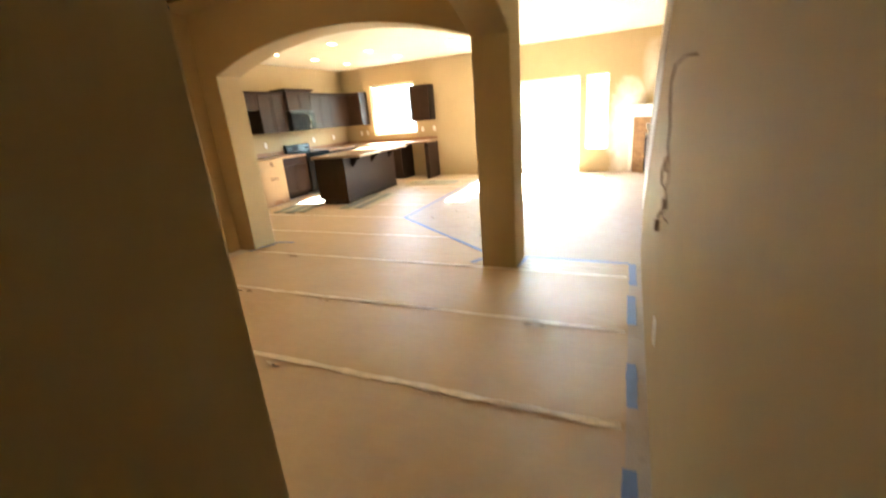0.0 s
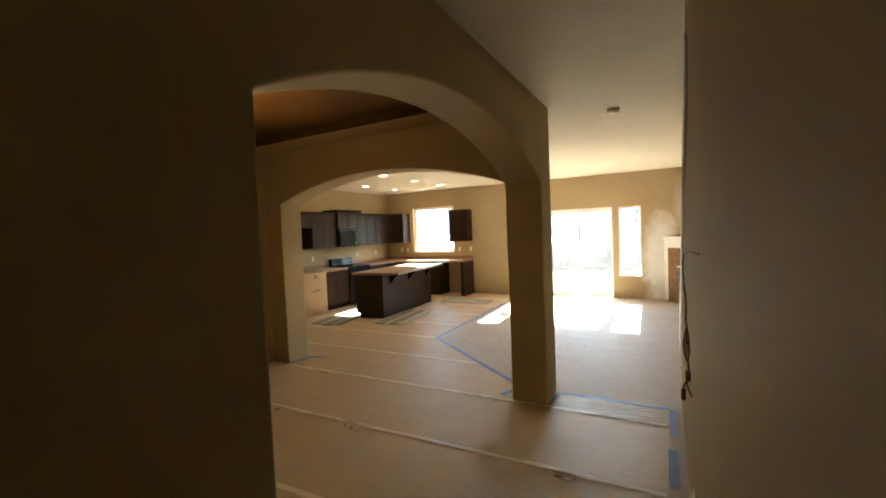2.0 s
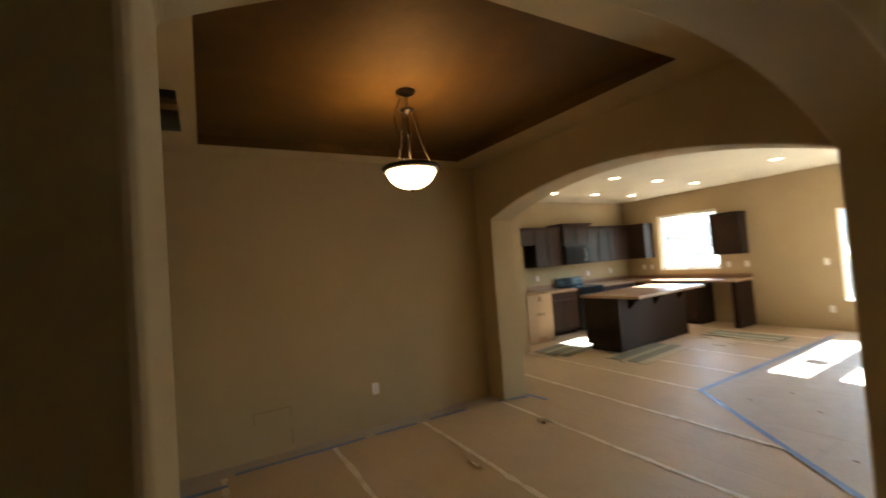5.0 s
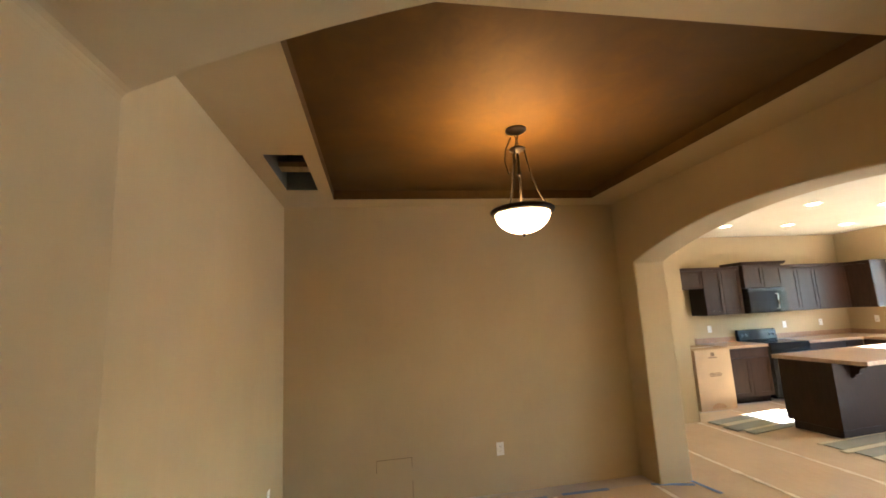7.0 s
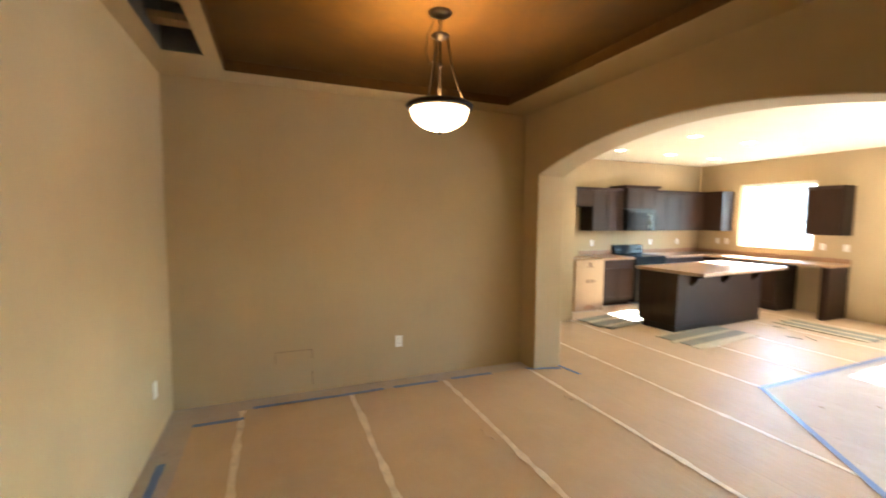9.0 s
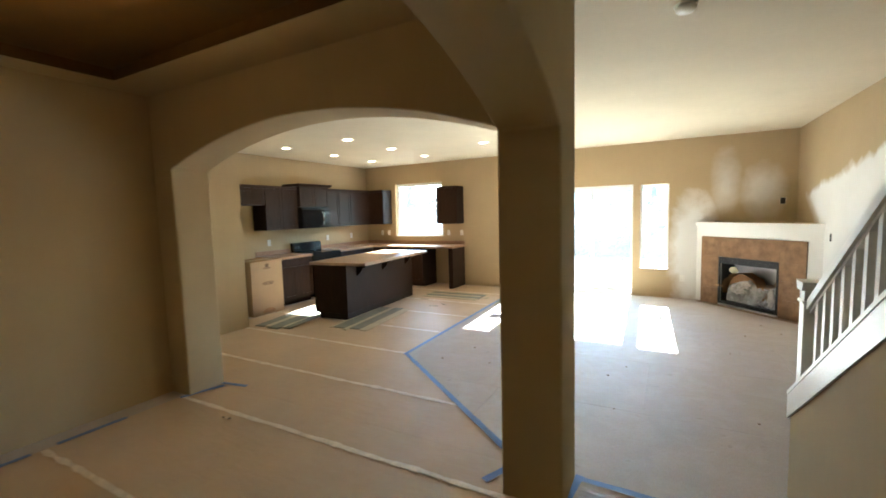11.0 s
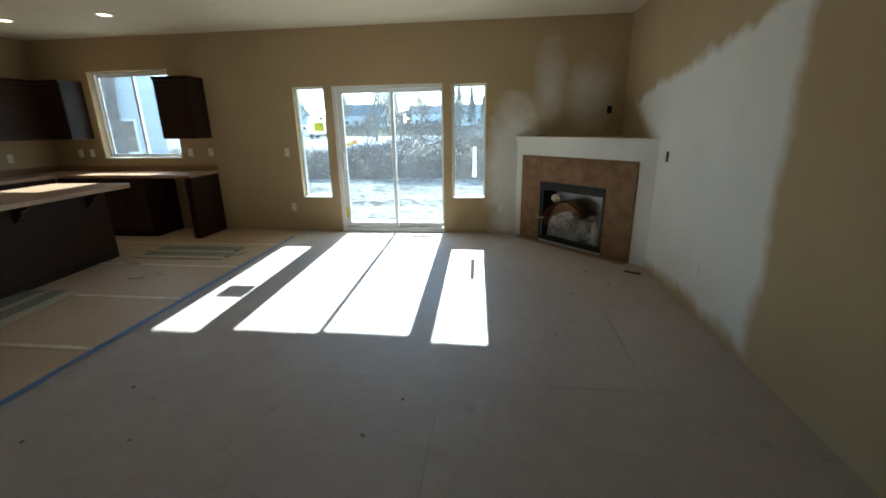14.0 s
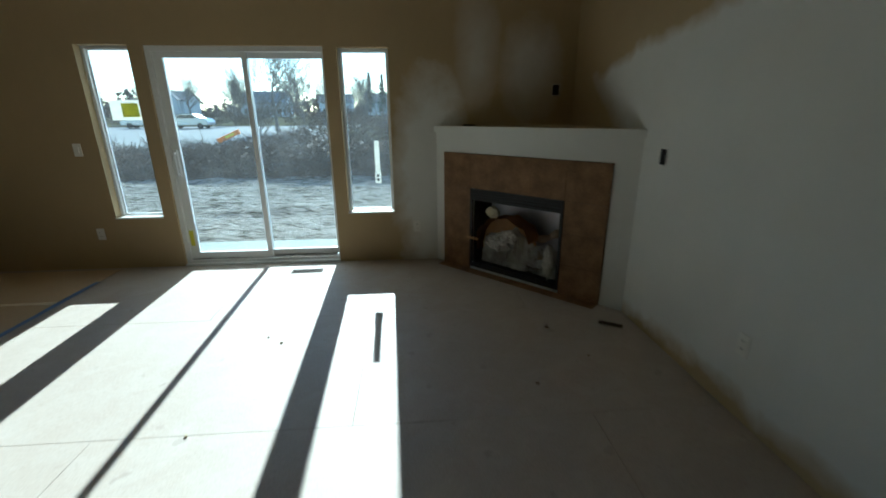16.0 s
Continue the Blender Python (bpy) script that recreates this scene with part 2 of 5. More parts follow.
M_PAVE = surface("pale_concrete_paving", (0.20, 0.20, 0.195), 0.9, 0.2, 2, 60, 0.3, 0.004, spec=0.1)
M_CAR = surface("silver_car_paint", (0.42, 0.44, 0.47), 0.22, 0.05, 3, 60, 0.01, 0.0003, metal=0.6)
M_CARGLASS = surface("dark_car_glass", (0.02, 0.025, 0.03), 0.08, 0.1, 3, 40, 0.01, 0.0003)
M_TYRE = surface("black_tyre", (0.02, 0.02, 0.02), 0.85, 0.2, 8, 60, 0.2, 0.002)


def subfloor_material():
    m, nt, nd, bs = nodes_of("dusty_subfloor")
    v = coords(nt)
    info = nt.nodes.new("ShaderNodeObjectInfo")
    broad, dust, grain = tex(nt, v, 0.9, 5, 0.6), tex(nt, v, 4.5, 6, 0.7, 0.6), tex(nt, coords(nt, (30, 6, 1)), 6, 4, 0.6)
    base = ramp(nt, grain, [(0.3, (0.335, 0.272, 0.22)), (0.7, (0.45, 0.37, 0.305))])
    base = mix(nt, math_node(nt, "MULTIPLY", broad, 0.6), base, (0.53, 0.465, 0.41))
    base = mix(nt, math_node(nt, "MULTIPLY", soft(nt, math_node(nt, "SUBTRACT", dust, 0.56), 0.12), 0.30), base, (0.55, 0.51, 0.465))
    base = mix(nt, math_node(nt, "MULTIPLY", info.outputs["Random"], 0.10), base, (0.27, 0.21, 0.16))
    spots = tex(nt, v, 9, 2, 0.4)
    base = mix(nt, math_node(nt, "MULTIPLY", soft(nt, math_node(nt, "SUBTRACT", spots, 0.72), 0.03), 0.22), base, (0.14, 0.10, 0.075))
    nt.links.new(base, bs.inputs["Base Color"])
    bs.inputs["Roughness"].default_value = 0.6
    bs.inputs["Specular IOR Level"].default_value = 0.4
    bump(nt, bs, grain, 0.2, 0.0015)
    return m


def paper_material():
    m, nt, nd, bs = nodes_of("rosin_paper")
    v = coords(nt)
    info = nt.nodes.new("ShaderNodeObjectInfo")
    broad, scuff, fibre = tex(nt, v, 1.2, 5, 0.6), tex(nt, v, 7, 5, 0.65, 0.8), tex(nt, v, 90, 3)
    crinkle = tex(nt, coords(nt, (1.0, 3.2, 1)), 5.5, 4, 0.55, 0.6)
    c = ramp(nt, broad, [(0.3, (0.46, 0.325, 0.190)), (0.7, (0.55, 0.395, 0.243))])
    c = mix(nt, math_node(nt, "MULTIPLY", soft(nt, math_node(nt, "SUBTRACT", scuff, 0.58), 0.1), 0.28), c, (0.54, 0.41, 0.27))
    c = mix(nt, math_node(nt, "MULTIPLY", info.outputs["Random"], 0.15), c, (0.32, 0.19, 0.10))
    nt.links.new(c, bs.inputs["Base Color"])
    bs.inputs["Roughness"].default_value = 0.5
    bs.inputs["Specular IOR Level"].default_value = 0.6
    h = math_node(nt, "MULTIPLY_ADD", fibre, 0.1, crinkle)
    bump(nt, bs, h, 0.35, 0.012)
    return m


def glass_material(name, tint=(1, 1, 1), dust=0.05):
    """Clear glass with a thin uneven film of building dust."""
    m, nt, nd, bs = nodes_of(name)
    clear, shine = nt.nodes.new("ShaderNodeBsdfTransparent"), nt.nodes.new("ShaderNodeBsdfGlossy")
    clear.inputs[0].default_value = (*tint, 1)
    shine.inputs["Roughness"].default_value = 0.0
    gloss = nt.nodes.new("ShaderNodeFresnel")
    gloss.inputs["IOR"].default_value = 1.45
    pane = nt.nodes.new("ShaderNodeMixShader")
    nt.links.new(gloss.outputs[0], pane.inputs[0])
    nt.links.new(clear.outputs[0], pane.inputs[1])
    nt.links.new(shine.outputs[0], pane.inputs[2])
    film = nt.nodes.new("ShaderNodeBsdfTranslucent")
    film.inputs[0].default_value = (0.75, 0.76, 0.78, 1)
    v = coords(nt)
    smear = math_node(nt, "MULTIPLY", tex(nt, v, 2.2, 5, 0.65, 0.8), dust)
    spots = math_node(nt, "MULTIPLY", soft(nt, math_node(nt, "SUBTRACT", tex(nt, v, 55, 2, 0.5), 0.72), 0.03), dust * 2.0)
    both = nt.nodes.new("ShaderNodeMixShader")
    nt.links.new(math_node(nt, "ADD", smear, spots), both.inputs[0])
    nt.links.new(pane.outputs[0], both.inputs[1])
    nt.links.new(film.outputs[0], both.inputs[2])
    nt.links.new(both.outputs[0], nd["Material Output"].inputs["Surface"])
    return m


def glow(name, col, strength, base=(0.8, 0.75, 0.65)):
    m, nt, nd, bs = nodes_of(name)
    bs.inputs["Base Color"].default_value = (*base, 1)
    bs.inputs["Roughness"].default_value = 0.4
    bs.inputs["Emission Color"].default_value = (*col, 1)
    bs.inputs["Emission Strength"].default_value = strength
    return m


def film_material():
    m, nt, nd, bs = nodes_of("crumpled_clear_film")
    v = coords(nt)
    clear, shine = nt.nodes.new("ShaderNodeBsdfTransparent"), nt.nodes.new("ShaderNodeBsdfGlossy")
    shine.inputs["Roughness"].default_value = 0.06
    bump(nt, shine, tex(nt, v, 22, 4, 0.6, 2.0), 1.0, 0.09)
    both = nt.nodes.new("ShaderNodeMixShader")
    both.inputs[0].default_value = 0.03
    nt.links.new(clear.outputs[0], both.inputs[1])
    nt.links.new(shine.outputs[0], both.inputs[2])
    nt.links.new(both.outputs[0], nd["Material Output"].inputs["Surface"])
    return m


def milky_plastic():
    """Thin crumpled polythene: partly clear, with sharp glints."""
    m, nt, nd, bs = nodes_of("milky_polythene")
    v = coords(nt)
    bs.inputs["Base Color"].default_value = (0.72, 0.70, 0.67, 1)
    bs.inputs["Roughness"].default_value = 0.22
    bs.inputs["Specular IOR Level"].default_value = 0.8
    bump(nt, bs, tex(nt, v, 26, 4, 0.6, 1.5), 0.9, 0.03)
    clear = nt.nodes.new("ShaderNodeBsdfTransparent")
    both = nt.nodes.new("ShaderNodeMixShader")
    nt.links.new(math_node(nt, "MULTIPLY_ADD", tex(nt, v, 7, 4, 0.6), 1.2, -0.12, True), both.inputs[0])
    nt.links.new(clear.outputs[0], both.inputs[1])
    nt.links.new(bs.outputs[0], both.inputs[2])
    nt.links.new(both.outputs[0], nd["Material Output"].inputs["Surface"])
    return m


def yard_material():
    m, nt, nd, bs = nodes_of("bare_yard_soil")
    v = coords(nt)
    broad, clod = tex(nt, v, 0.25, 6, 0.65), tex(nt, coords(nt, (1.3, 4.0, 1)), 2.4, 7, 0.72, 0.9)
    # One noise drives colour and relief: low spots dark, clod tops pale.
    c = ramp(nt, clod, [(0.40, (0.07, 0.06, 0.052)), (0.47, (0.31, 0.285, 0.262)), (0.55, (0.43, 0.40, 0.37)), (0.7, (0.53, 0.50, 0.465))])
    c = mix(nt, math_node(nt, "MULTIPLY", broad, 0.3), c, (0.16, 0.18, 0.10))
    nt.links.new(c, bs.inputs["Base Color"])
    bs.inputs["Roughness"].default_value = 0.95
    bs.inputs["Specular IOR Level"].default_value = 0.0
    bump(nt, bs, clod, 1.0, 0.22)
    return m


M_LAWN = surface("winter_lawn", (0.06, 0.065, 0.038), 0.95, 0.35, 0.5, 12, 0.5, 0.03, tint=(0.10, 0.09, 0.06), spec=0.0)
M_SUB, M_PAPER, M_YARD = subfloor_material(), paper_material(), yard_material()
M_GLASS = glass_material("window_glass", (0.97, 0.985, 0.98), 0.03)
M_FILM = film_material()
M_BAG = surface("white_plastic_bag", (0.50, 0.465, 0.42), 0.3, 0.35, 9, 45, 0.8, 0.02)
M_BAGTHIN = milky_plastic()
M_BOWL = glow("alabaster_bowl_lit", (1.0, 0.60, 0.26), BOWL)
M_CAN = glow("recessed_bulb", (1.0, 0.72, 0.42), CAN)
M_CANRING = surface("white_can_trim", (0.78, 0.76, 0.72), 0.4, 0.03, 8, 90, 0.02, 0.0003)

# ---- building helpers ----
def obj(name, bm, mat, parent=None, label="", category="", group="", kind="", smooth=False):
    me = bpy.data.meshes.new(name)
    bmesh.ops.recalc_face_normals(bm, faces=bm.faces)
    if smooth:
        for f in bm.faces:
            f.smooth = True
    bm.to_mesh(me)
    bm.free()
    for k in (mat if isinstance(mat, (list, tuple)) else [mat]):
        me.materials.append(k)
    ob = new(name, me)
    if parent is not None:
        ob.parent = parent
    return tagged(ob, label, category, group, kind)


def part(name, bm, mat, parent, label="", smooth=False):
    return obj(name, bm, mat, parent, label, smooth=smooth)


def thing(name, m, label, category, group=""):
    e = new(name)
    e.matrix_basis = m
    e.empty_display_size = 0.1
    return tagged(e, label, category, group)


def add_box(bm, x0, x1, y0, y1, z0, z1, bevel=0.0, mi=0):
    vs = [bm.verts.new(c) for c in ((x0, y0, z0), (x1, y0, z0), (x1, y1, z0), (x0, y1, z0), (x0, y0, z1), (x1, y0, z1), (x1, y1, z1), (x0, y1, z1))]
    fs = [bm.faces.new([vs[i] for i in q]) for q in ((0, 3, 2, 1), (4, 5, 6, 7), (0, 1, 5, 4), (1, 2, 6, 5), (2, 3, 7, 6), (3, 0, 4, 7))]
    for f in fs:
        f.material_index = mi
    if bevel:
        es = {e for f in fs for e in f.edges}
        bmesh.ops.bevel(bm, geom=list(es), offset=bevel, segments=2, profile=0.5, affect="EDGES")
    return bm


def bx(x0, x1, y0, y1, z0, z1, bevel=0.0):
    return add_box(bmesh.new(), x0, x1, y0, y1, z0, z1, bevel)


def prism(points, axis, a, b):
    """Extrudes a 2D outline along an axis from a to b. Outline axes: x -> (y, z), y -> (x, z), z -> (x, y)."""
    bm = bmesh.new()

    def at(p, w):
        return {"x": (w, p[0], p[1]), "y": (p[0], w, p[1]), "z": (p[0], p[1], w)}[axis]
    lo, hi = [bm.verts.new(at(p, a)) for p in points], [bm.verts.new(at(p, b)) for p in points]
    bm.faces.new(lo)
    bm.faces.new(hi)
    n = len(points)
    for i in range(n):
        bm.faces.new((lo[i], lo[(i + 1) % n], hi[(i + 1) % n], hi[i]))
    return bm


def holed(u0, u1, v0, v1, holes, axis, a, b):
    """A slab between a and b on an axis with rectangular holes (u0, u1, v0, v1) right through it."""
    us = sorted({u0, u1, *[h[0] for h in holes], *[h[1] for h in holes]})
    vs = sorted({v0, v1, *[h[2] for h in holes], *[h[3] for h in holes]})
    bm = bmesh.new()

    def at(u, v, w):
        return {"x": (w, u, v), "y": (u, w, v), "z": (u, v, w)}[axis]
    cache = {}

    def vert(u, v, w):
        k = (u, v, w)
        if k not in cache:
            cache[k] = bm.verts.new(at(u, v, w))
        return cache[k]

    def solid(i, j):
        if not (0 <= i < len(us) - 1 and 0 <= j < len(vs) - 1):
            return False
        cu, cv = (us[i] + us[i + 1]) / 2, (vs[j] + vs[j + 1]) / 2
        return not any(h[0] < cu < h[1] and h[2] < cv < h[3] for h in holes)
    for i in range(len(us) - 1):
        for j in range(len(vs) - 1):
            if not solid(i, j):
                continue
            p = [(us[i], vs[j]), (us[i + 1], vs[j]), (us[i + 1], vs[j + 1]), (us[i], vs[j + 1])]
            bm.faces.new([vert(*q, a) for q in p])
            bm.faces.new([vert(*q, b) for q in reversed(p)])
            for k, (di, dj) in enumerate(((0, -1), (1, 0), (0, 1), (-1, 0))):
                if not solid(i + di, j + dj):
                    q, r = p[k], p[(k + 1) % 4]
                    bm.faces.new([vert(*q, a), vert(*q, b), vert(*r, b), vert(*r, a)])
    return bm


def arc(c0, c1, spring, crown, n=28):
    """Points of a segmental arch from c0 to c1."""
    half, rise, mid = abs(c1 - c0) / 2, crown - spring, (c0 + c1) / 2
    rad = (half * half + rise * rise) / (2 * rise)
    pts = []
    for i in range(n + 1):
        u = c0 + (c1 - c0) * i / n
        pts.append((u, crown - rad + math.sqrt(rad * rad - (u - mid) ** 2)))
    return pts


def tube(points, r, sides=8):
    bm = bmesh.new()
    rings = []
    pts = [Vector(p) for p in points]
    for i, p in enumerate(pts):
        d = (pts[min(i + 1, len(pts) - 1)] - pts[max(i - 1, 0)]).normalized()
        s = d.cross(Vector((0.31, 0.57, 0.76))).normalized()
        t = d.cross(s)
        rr = r[i] if isinstance(r, (list, tuple)) else r
        rings.append([bm.verts.new(p + rr * (math.cos(k * math.tau / sides) * s + math.sin(k * math.tau / sides) * t)) for k in range(sides)])
    for a, b in zip(rings, rings[1:]):
        for k in range(sides):
            bm.faces.new((a[k], a[(k + 1) % sides], b[(k + 1) % sides], b[k]))
    bm.faces.new(rings[0])
    bm.faces.new(rings[-1])
    return bm


def lathe(profile, sides=32, closed=True):
    """Turns (radius, z) pairs about z."""
    bm = bmesh.new()
    rings = [[bm.verts.new((r * math.cos(k * math.tau / sides), r * math.sin(k * math.tau / sides), z)) for k in range(sides)] for r, z in profile]
    for a, b in zip(rings, rings[1:]):
        for k in range(sides):
            bm.faces.new((a[k], a[(k + 1) % sides], b[(k + 1) % sides], b[k]))
    if closed:
        bm.faces.new(rings[0])
        bm.faces.new(rings[-1])
    return bm


def rounded(ob, width=0.015, segments=3):
    mod = ob.modifiers.new("edge", "BEVEL")
    mod.width, mod.segments, mod.limit_method, mod.angle_limit = width, segments, "ANGLE", radians(40)
    return ob


def placed(ob, m):
    ob.matrix_basis = m
    return ob


# ---- structure ----
CEIL, DCEIL, TRAY = 2.80, 2.757, 2.845
WX, EX, BY, SY = -7.08, 1.462, 10.0, -7.0        # kitchen west wall, east wall, back wall, unseen end wall
AX0, AX1 = -1.132, -0.787                        # arch wall between hall and dining room
AY0, AY1 = 3.69, 4.035                          # arch wall between dining room and kitchen
HX = 0.302                                       # hall face of the stair wall
DWX, DSY = -4.478, 0.298                         # dining west and south walls
PX, PY = -5.855, 5.545                           # pantry block

obj("floor", bx(WX - 0.2, EX + 0.2, SY - 0.2, BY + 0.16, -0.25, -0.022), M_PLANK, label="plywood deck under the panels", category="floor", kind="structure")
holes = [(-3.026, -2.58, 0.505, 2.065), (-2.458, -0.9, -0.02, 2.06), (-0.778, -0.315, 0.508, 2.05), (-6.2, -4.9, 1.095, 2.35)]
obj("wall_back", holed(WX - 0.2, EX + 0.2, -0.25, CEIL + 0.3, holes, "y", BY, BY + 0.16), M_BACK, label="tan painted back wall with patches of bare primer", category="wall", kind="structure")
obj("wall_east", bx(EX, EX + 0.2, SY, BY, -0.25, 5.4), M_EAST, label="tan wall with a large unpainted primer area", category="wall", kind="structure")
obj("wall_kitchen_west", bx(WX - 0.2, WX, PY - 0.3, BY, -0.25, CEIL + 0.3), M_WALL, label="tan painted kitchen wall", category="wall", kind="structure")
# Out of view; set far back so the hall gets less bounced light.
obj("wall_entry", bx(WX - 0.2, EX + 0.2, SY - 0.2, SY, -0.25, 5.4), M_WALL, label="plain tan wall added out of view to close the hall", category="wall", kind="structure")
a1 = [(SY, -0.25), (0.72, -0.25)] + arc(0.72, AY0, 2.068, 2.422) + [(AY0, -0.25), (AY1, -0.25), (AY1, CEIL + 0.3), (SY, CEIL + 0.3)]
rounded(obj("wall_hall_arch", prism(a1, "x", AX0, AX1), M_WALL, label="tan hall wall with a wide arched opening", category="wall", kind="structure"))
a2 = [(AX0, CEIL + 0.3), (AX0, 2.09)] + arc(AX0, -4.205, 2.09, 2.365)[1:] + [(-4.205, -0.25), (WX, -0.25), (WX, CEIL + 0.3)]
rounded(obj("wall_kitchen_arch", prism(a2, "y", AY0 + 0.001, AY1 - 0.001), M_WALL, label="tan wall with a wide arched opening to the kitchen", category="wall", kind="structure"))
obj("wall_dining_west", bx(DWX - 0.15, DWX, SY, AY0, -0.25, CEIL + 0.3), M_WALL, label="tan dining room wall", category="wall", kind="structure")
obj("wall_dining_south", bx(DWX, AX0, DSY - 0.15, DSY, -0.25, CEIL + 0.3), M_WALL, label="tan dining room wall", category="wall", kind="structure")
pantry = obj("wall_pantry", holed(AY1, PY, -0.25, CEIL + 0.3, [(4.17, 4.87, -0.02, 2.04)], "x", PX - 0.12, PX), M_WALL, label="tan wall with a pantry door", category="wall", kind="structure")
obj("wall_pantry_end", bx(WX, PX - 0.12, PY - 0.12, PY, -0.25, CEIL + 0.3), M_WALL, label="tan return wall beside the refrigerator space", category="wall", kind="structure")
# stair wall: full height towards the entry, sloping down to the living room
sl = 0.695
tip_y, tip_z = 4.38, 0.575
full_y = 1.85


def slope_z(y):
    return tip_z + sl * (tip_y - y)


sw = [(SY, -0.25), (tip_y, -0.25), (tip_y, tip_z), (full_y, slope_z(full_y)), (full_y, 5.4), (SY, 5.4)]
obj("wall_stair", prism(sw, "x", HX, HX + 0.115), M_WALL, label="tan stair wall with a sloping top", category="wall", kind="structure")
ceil_holes = [(0.405, EX, SY, 3.73), (DWX, AX0, DSY, AY0)]
obj("ceiling", holed(WX - 0.2, EX + 0.2, SY - 0.2, BY + 0.16, ceil_holes, "z", CEIL, CEIL + 0.06), M_CEIL, label="cream textured ceiling", category="ceiling", kind="structure")
# Plain top and walls added above the stairs to keep sky light out.
obj("ceiling_stairwell", bx(HX - 0.013, EX + 0.2, SY - 0.2, 3.83, 5.4, 5.5), M_CEIL, label="cream cover added out of view over the stairs", category="ceiling", kind="structure")
obj("wall_stairwell_side", bx(HX - 0.012, 0.404, full_y, 3.73, CEIL + 0.06, 5.4), M_WALL, label="tan wall above the hall ceiling beside the stairs", category="wall", kind="structure")
obj("wall_stairwell", bx(HX - 0.012, EX, 3.731, 3.83, CEIL + 0.06, 5.4), M_WALL, label="tan closing wall added above the stairs", category="wall", kind="structure")
tx0, tx1, ty0, ty1 = -4.216, -1.70, 0.78, 3.318
vx0, vx1, vy0, vy1 = -3.92, -3.13, 0.43, 0.68
obj("ceiling_dining", holed(DWX, AX0, DSY, AY0, [(tx0, tx1, ty0, ty1), (vx0, vx1, vy0, vy1)], "z", DCEIL, DCEIL + 0.004), M_WALL, label="tan dropped ceiling border round a tray", category="ceiling", kind="structure")
tray = bmesh.new()
add_box(tray, tx0, tx1, ty0, ty1, TRAY, TRAY + 0.03)
add_box(tray, tx0 - 0.03, tx0, ty0 - 0.03, ty1 + 0.03, DCEIL + 0.0045, TRAY + 0.03)
add_box(tray, tx1, tx1 + 0.03, ty0 - 0.03, ty1 + 0.03, DCEIL + 0.0045, TRAY + 0.03)
add_box(tray, tx0, tx1, ty0 - 0.03, ty0, DCEIL + 0.0045, TRAY + 0.03)
add_box(tray, tx0, tx1, ty1, ty1 + 0.03, DCEIL + 0.0045, TRAY + 0.03)
obj("ceiling_tray", tray, M_TRAY, label="dark brown painted tray ceiling", category="ceiling", kind="structure")
# Unseen lid over the dropped ceiling; it only blocks sky light.
obj("ceiling_tray_cover", bx(DWX, AX0, DSY, AY0, CEIL + 0.31, CEIL + 0.36), M_PLANK, label="unseen lid added over the tray to keep sky light out", category="ceiling", kind="structure")

# ---- windows and doors ----
def window(name, x0, x1, z0, z1, sashes, label, sill=True):
    w = tagged(new(name), label, "window", kind="structure")
    w.matrix_basis = pose(x0, BY, z0)
    W, Hh, f = x1 - x0, z1 - z0, 0.035 if sashes > 1 else 0.024
    part("window_frame", holed(0, W, 0, Hh, [(f, W - f, f, Hh - f)], "y", 0.085, 0.15), M_VINYL, w)
    inner = W - 2 * f
    for i in range(sashes):
        a, b = f + inner * i / sashes, f + inner * (i + 1) / sashes
        dy = 0.0 if i % 2 else 0.022
        if sashes > 1:
            a, b = a - (0.018 if i else 0), b + (0.018 if i < sashes - 1 else 0)
        s = 0.032 if sashes > 1 else 0.009
        part("sash", holed(a, b, f, Hh - f, [(a + s, b - s, f + s, Hh - f - s)], "y", 0.092 + dy, 0.112 + dy), M_VINYL, w)
        pane = part("pane", bx(a + s, b - s, 0.1 + dy, 0.104 + dy, f + s, Hh - f - s), M_GLASS, w, "clear glass pane")
        pane.visible_shadow = False
    if sill:
        part("window_sill", bx(0.0, W, -0.012, 0.084, 0.001, 0.018, 0.004), M_TRIM, w)
    return w


window("window_1", -3.026, -2.58, 0.505, 2.065, 1, "narrow fixed white vinyl window with a sticker")
window("window_2", -0.778, -0.315, 0.508, 2.05, 1, "narrow fixed white vinyl window with a paper tag")
window("window_3", -6.2, -4.9, 1.095, 2.35, 2, "white vinyl sliding kitchen window")

# sliding patio door
pd = tagged(new("door_1"), "white vinyl sliding patio door with two glass panels", "door", kind="structure")
pd.matrix_basis = pose(-2.458, BY, 0.0)
W, Hh, f = 1.558, 2.06, 0.045
part("door_frame", holed(0, W, 0, Hh, [(f, W - 0.018, 0.05, Hh - f)], "y", 0.03, 0.15), M_VINYL, pd)
part("threshold", bx(0.0, W, -0.012, 0.029, 0.0, 0.022, 0.004), M_VINYL, pd, "white threshold strip")
part("track", bx(f, W - f, 0.045, 0.135, 0.05, 0.062), M_STEEL, pd, "metal door track")
for a, b, y, sa, sb in ((f, 0.856, 0.06, 0.078, 0.044), (0.812, W - 0.018, 0.096, 0.044, 0.018)):
    leaf = part("sliding_panel", holed(a, b, 0.063, Hh - f, [(a + sa, b - sb, 0.125, Hh - f - 0.05)], "y", y, y + 0.034), M_VINYL, pd)
    gl = part("pane", bx(a + sa, b - sb, y + 0.014, y + 0.019, 0.125, Hh - f - 0.05), M_GLASS, leaf, "clear glass pane")
    gl.visible_shadow = False
handle = bmesh.new()
add_box(handle, f + 0.022, f + 0.060, 0.035, 0.0595, 0.90, 1.16, 0.005)
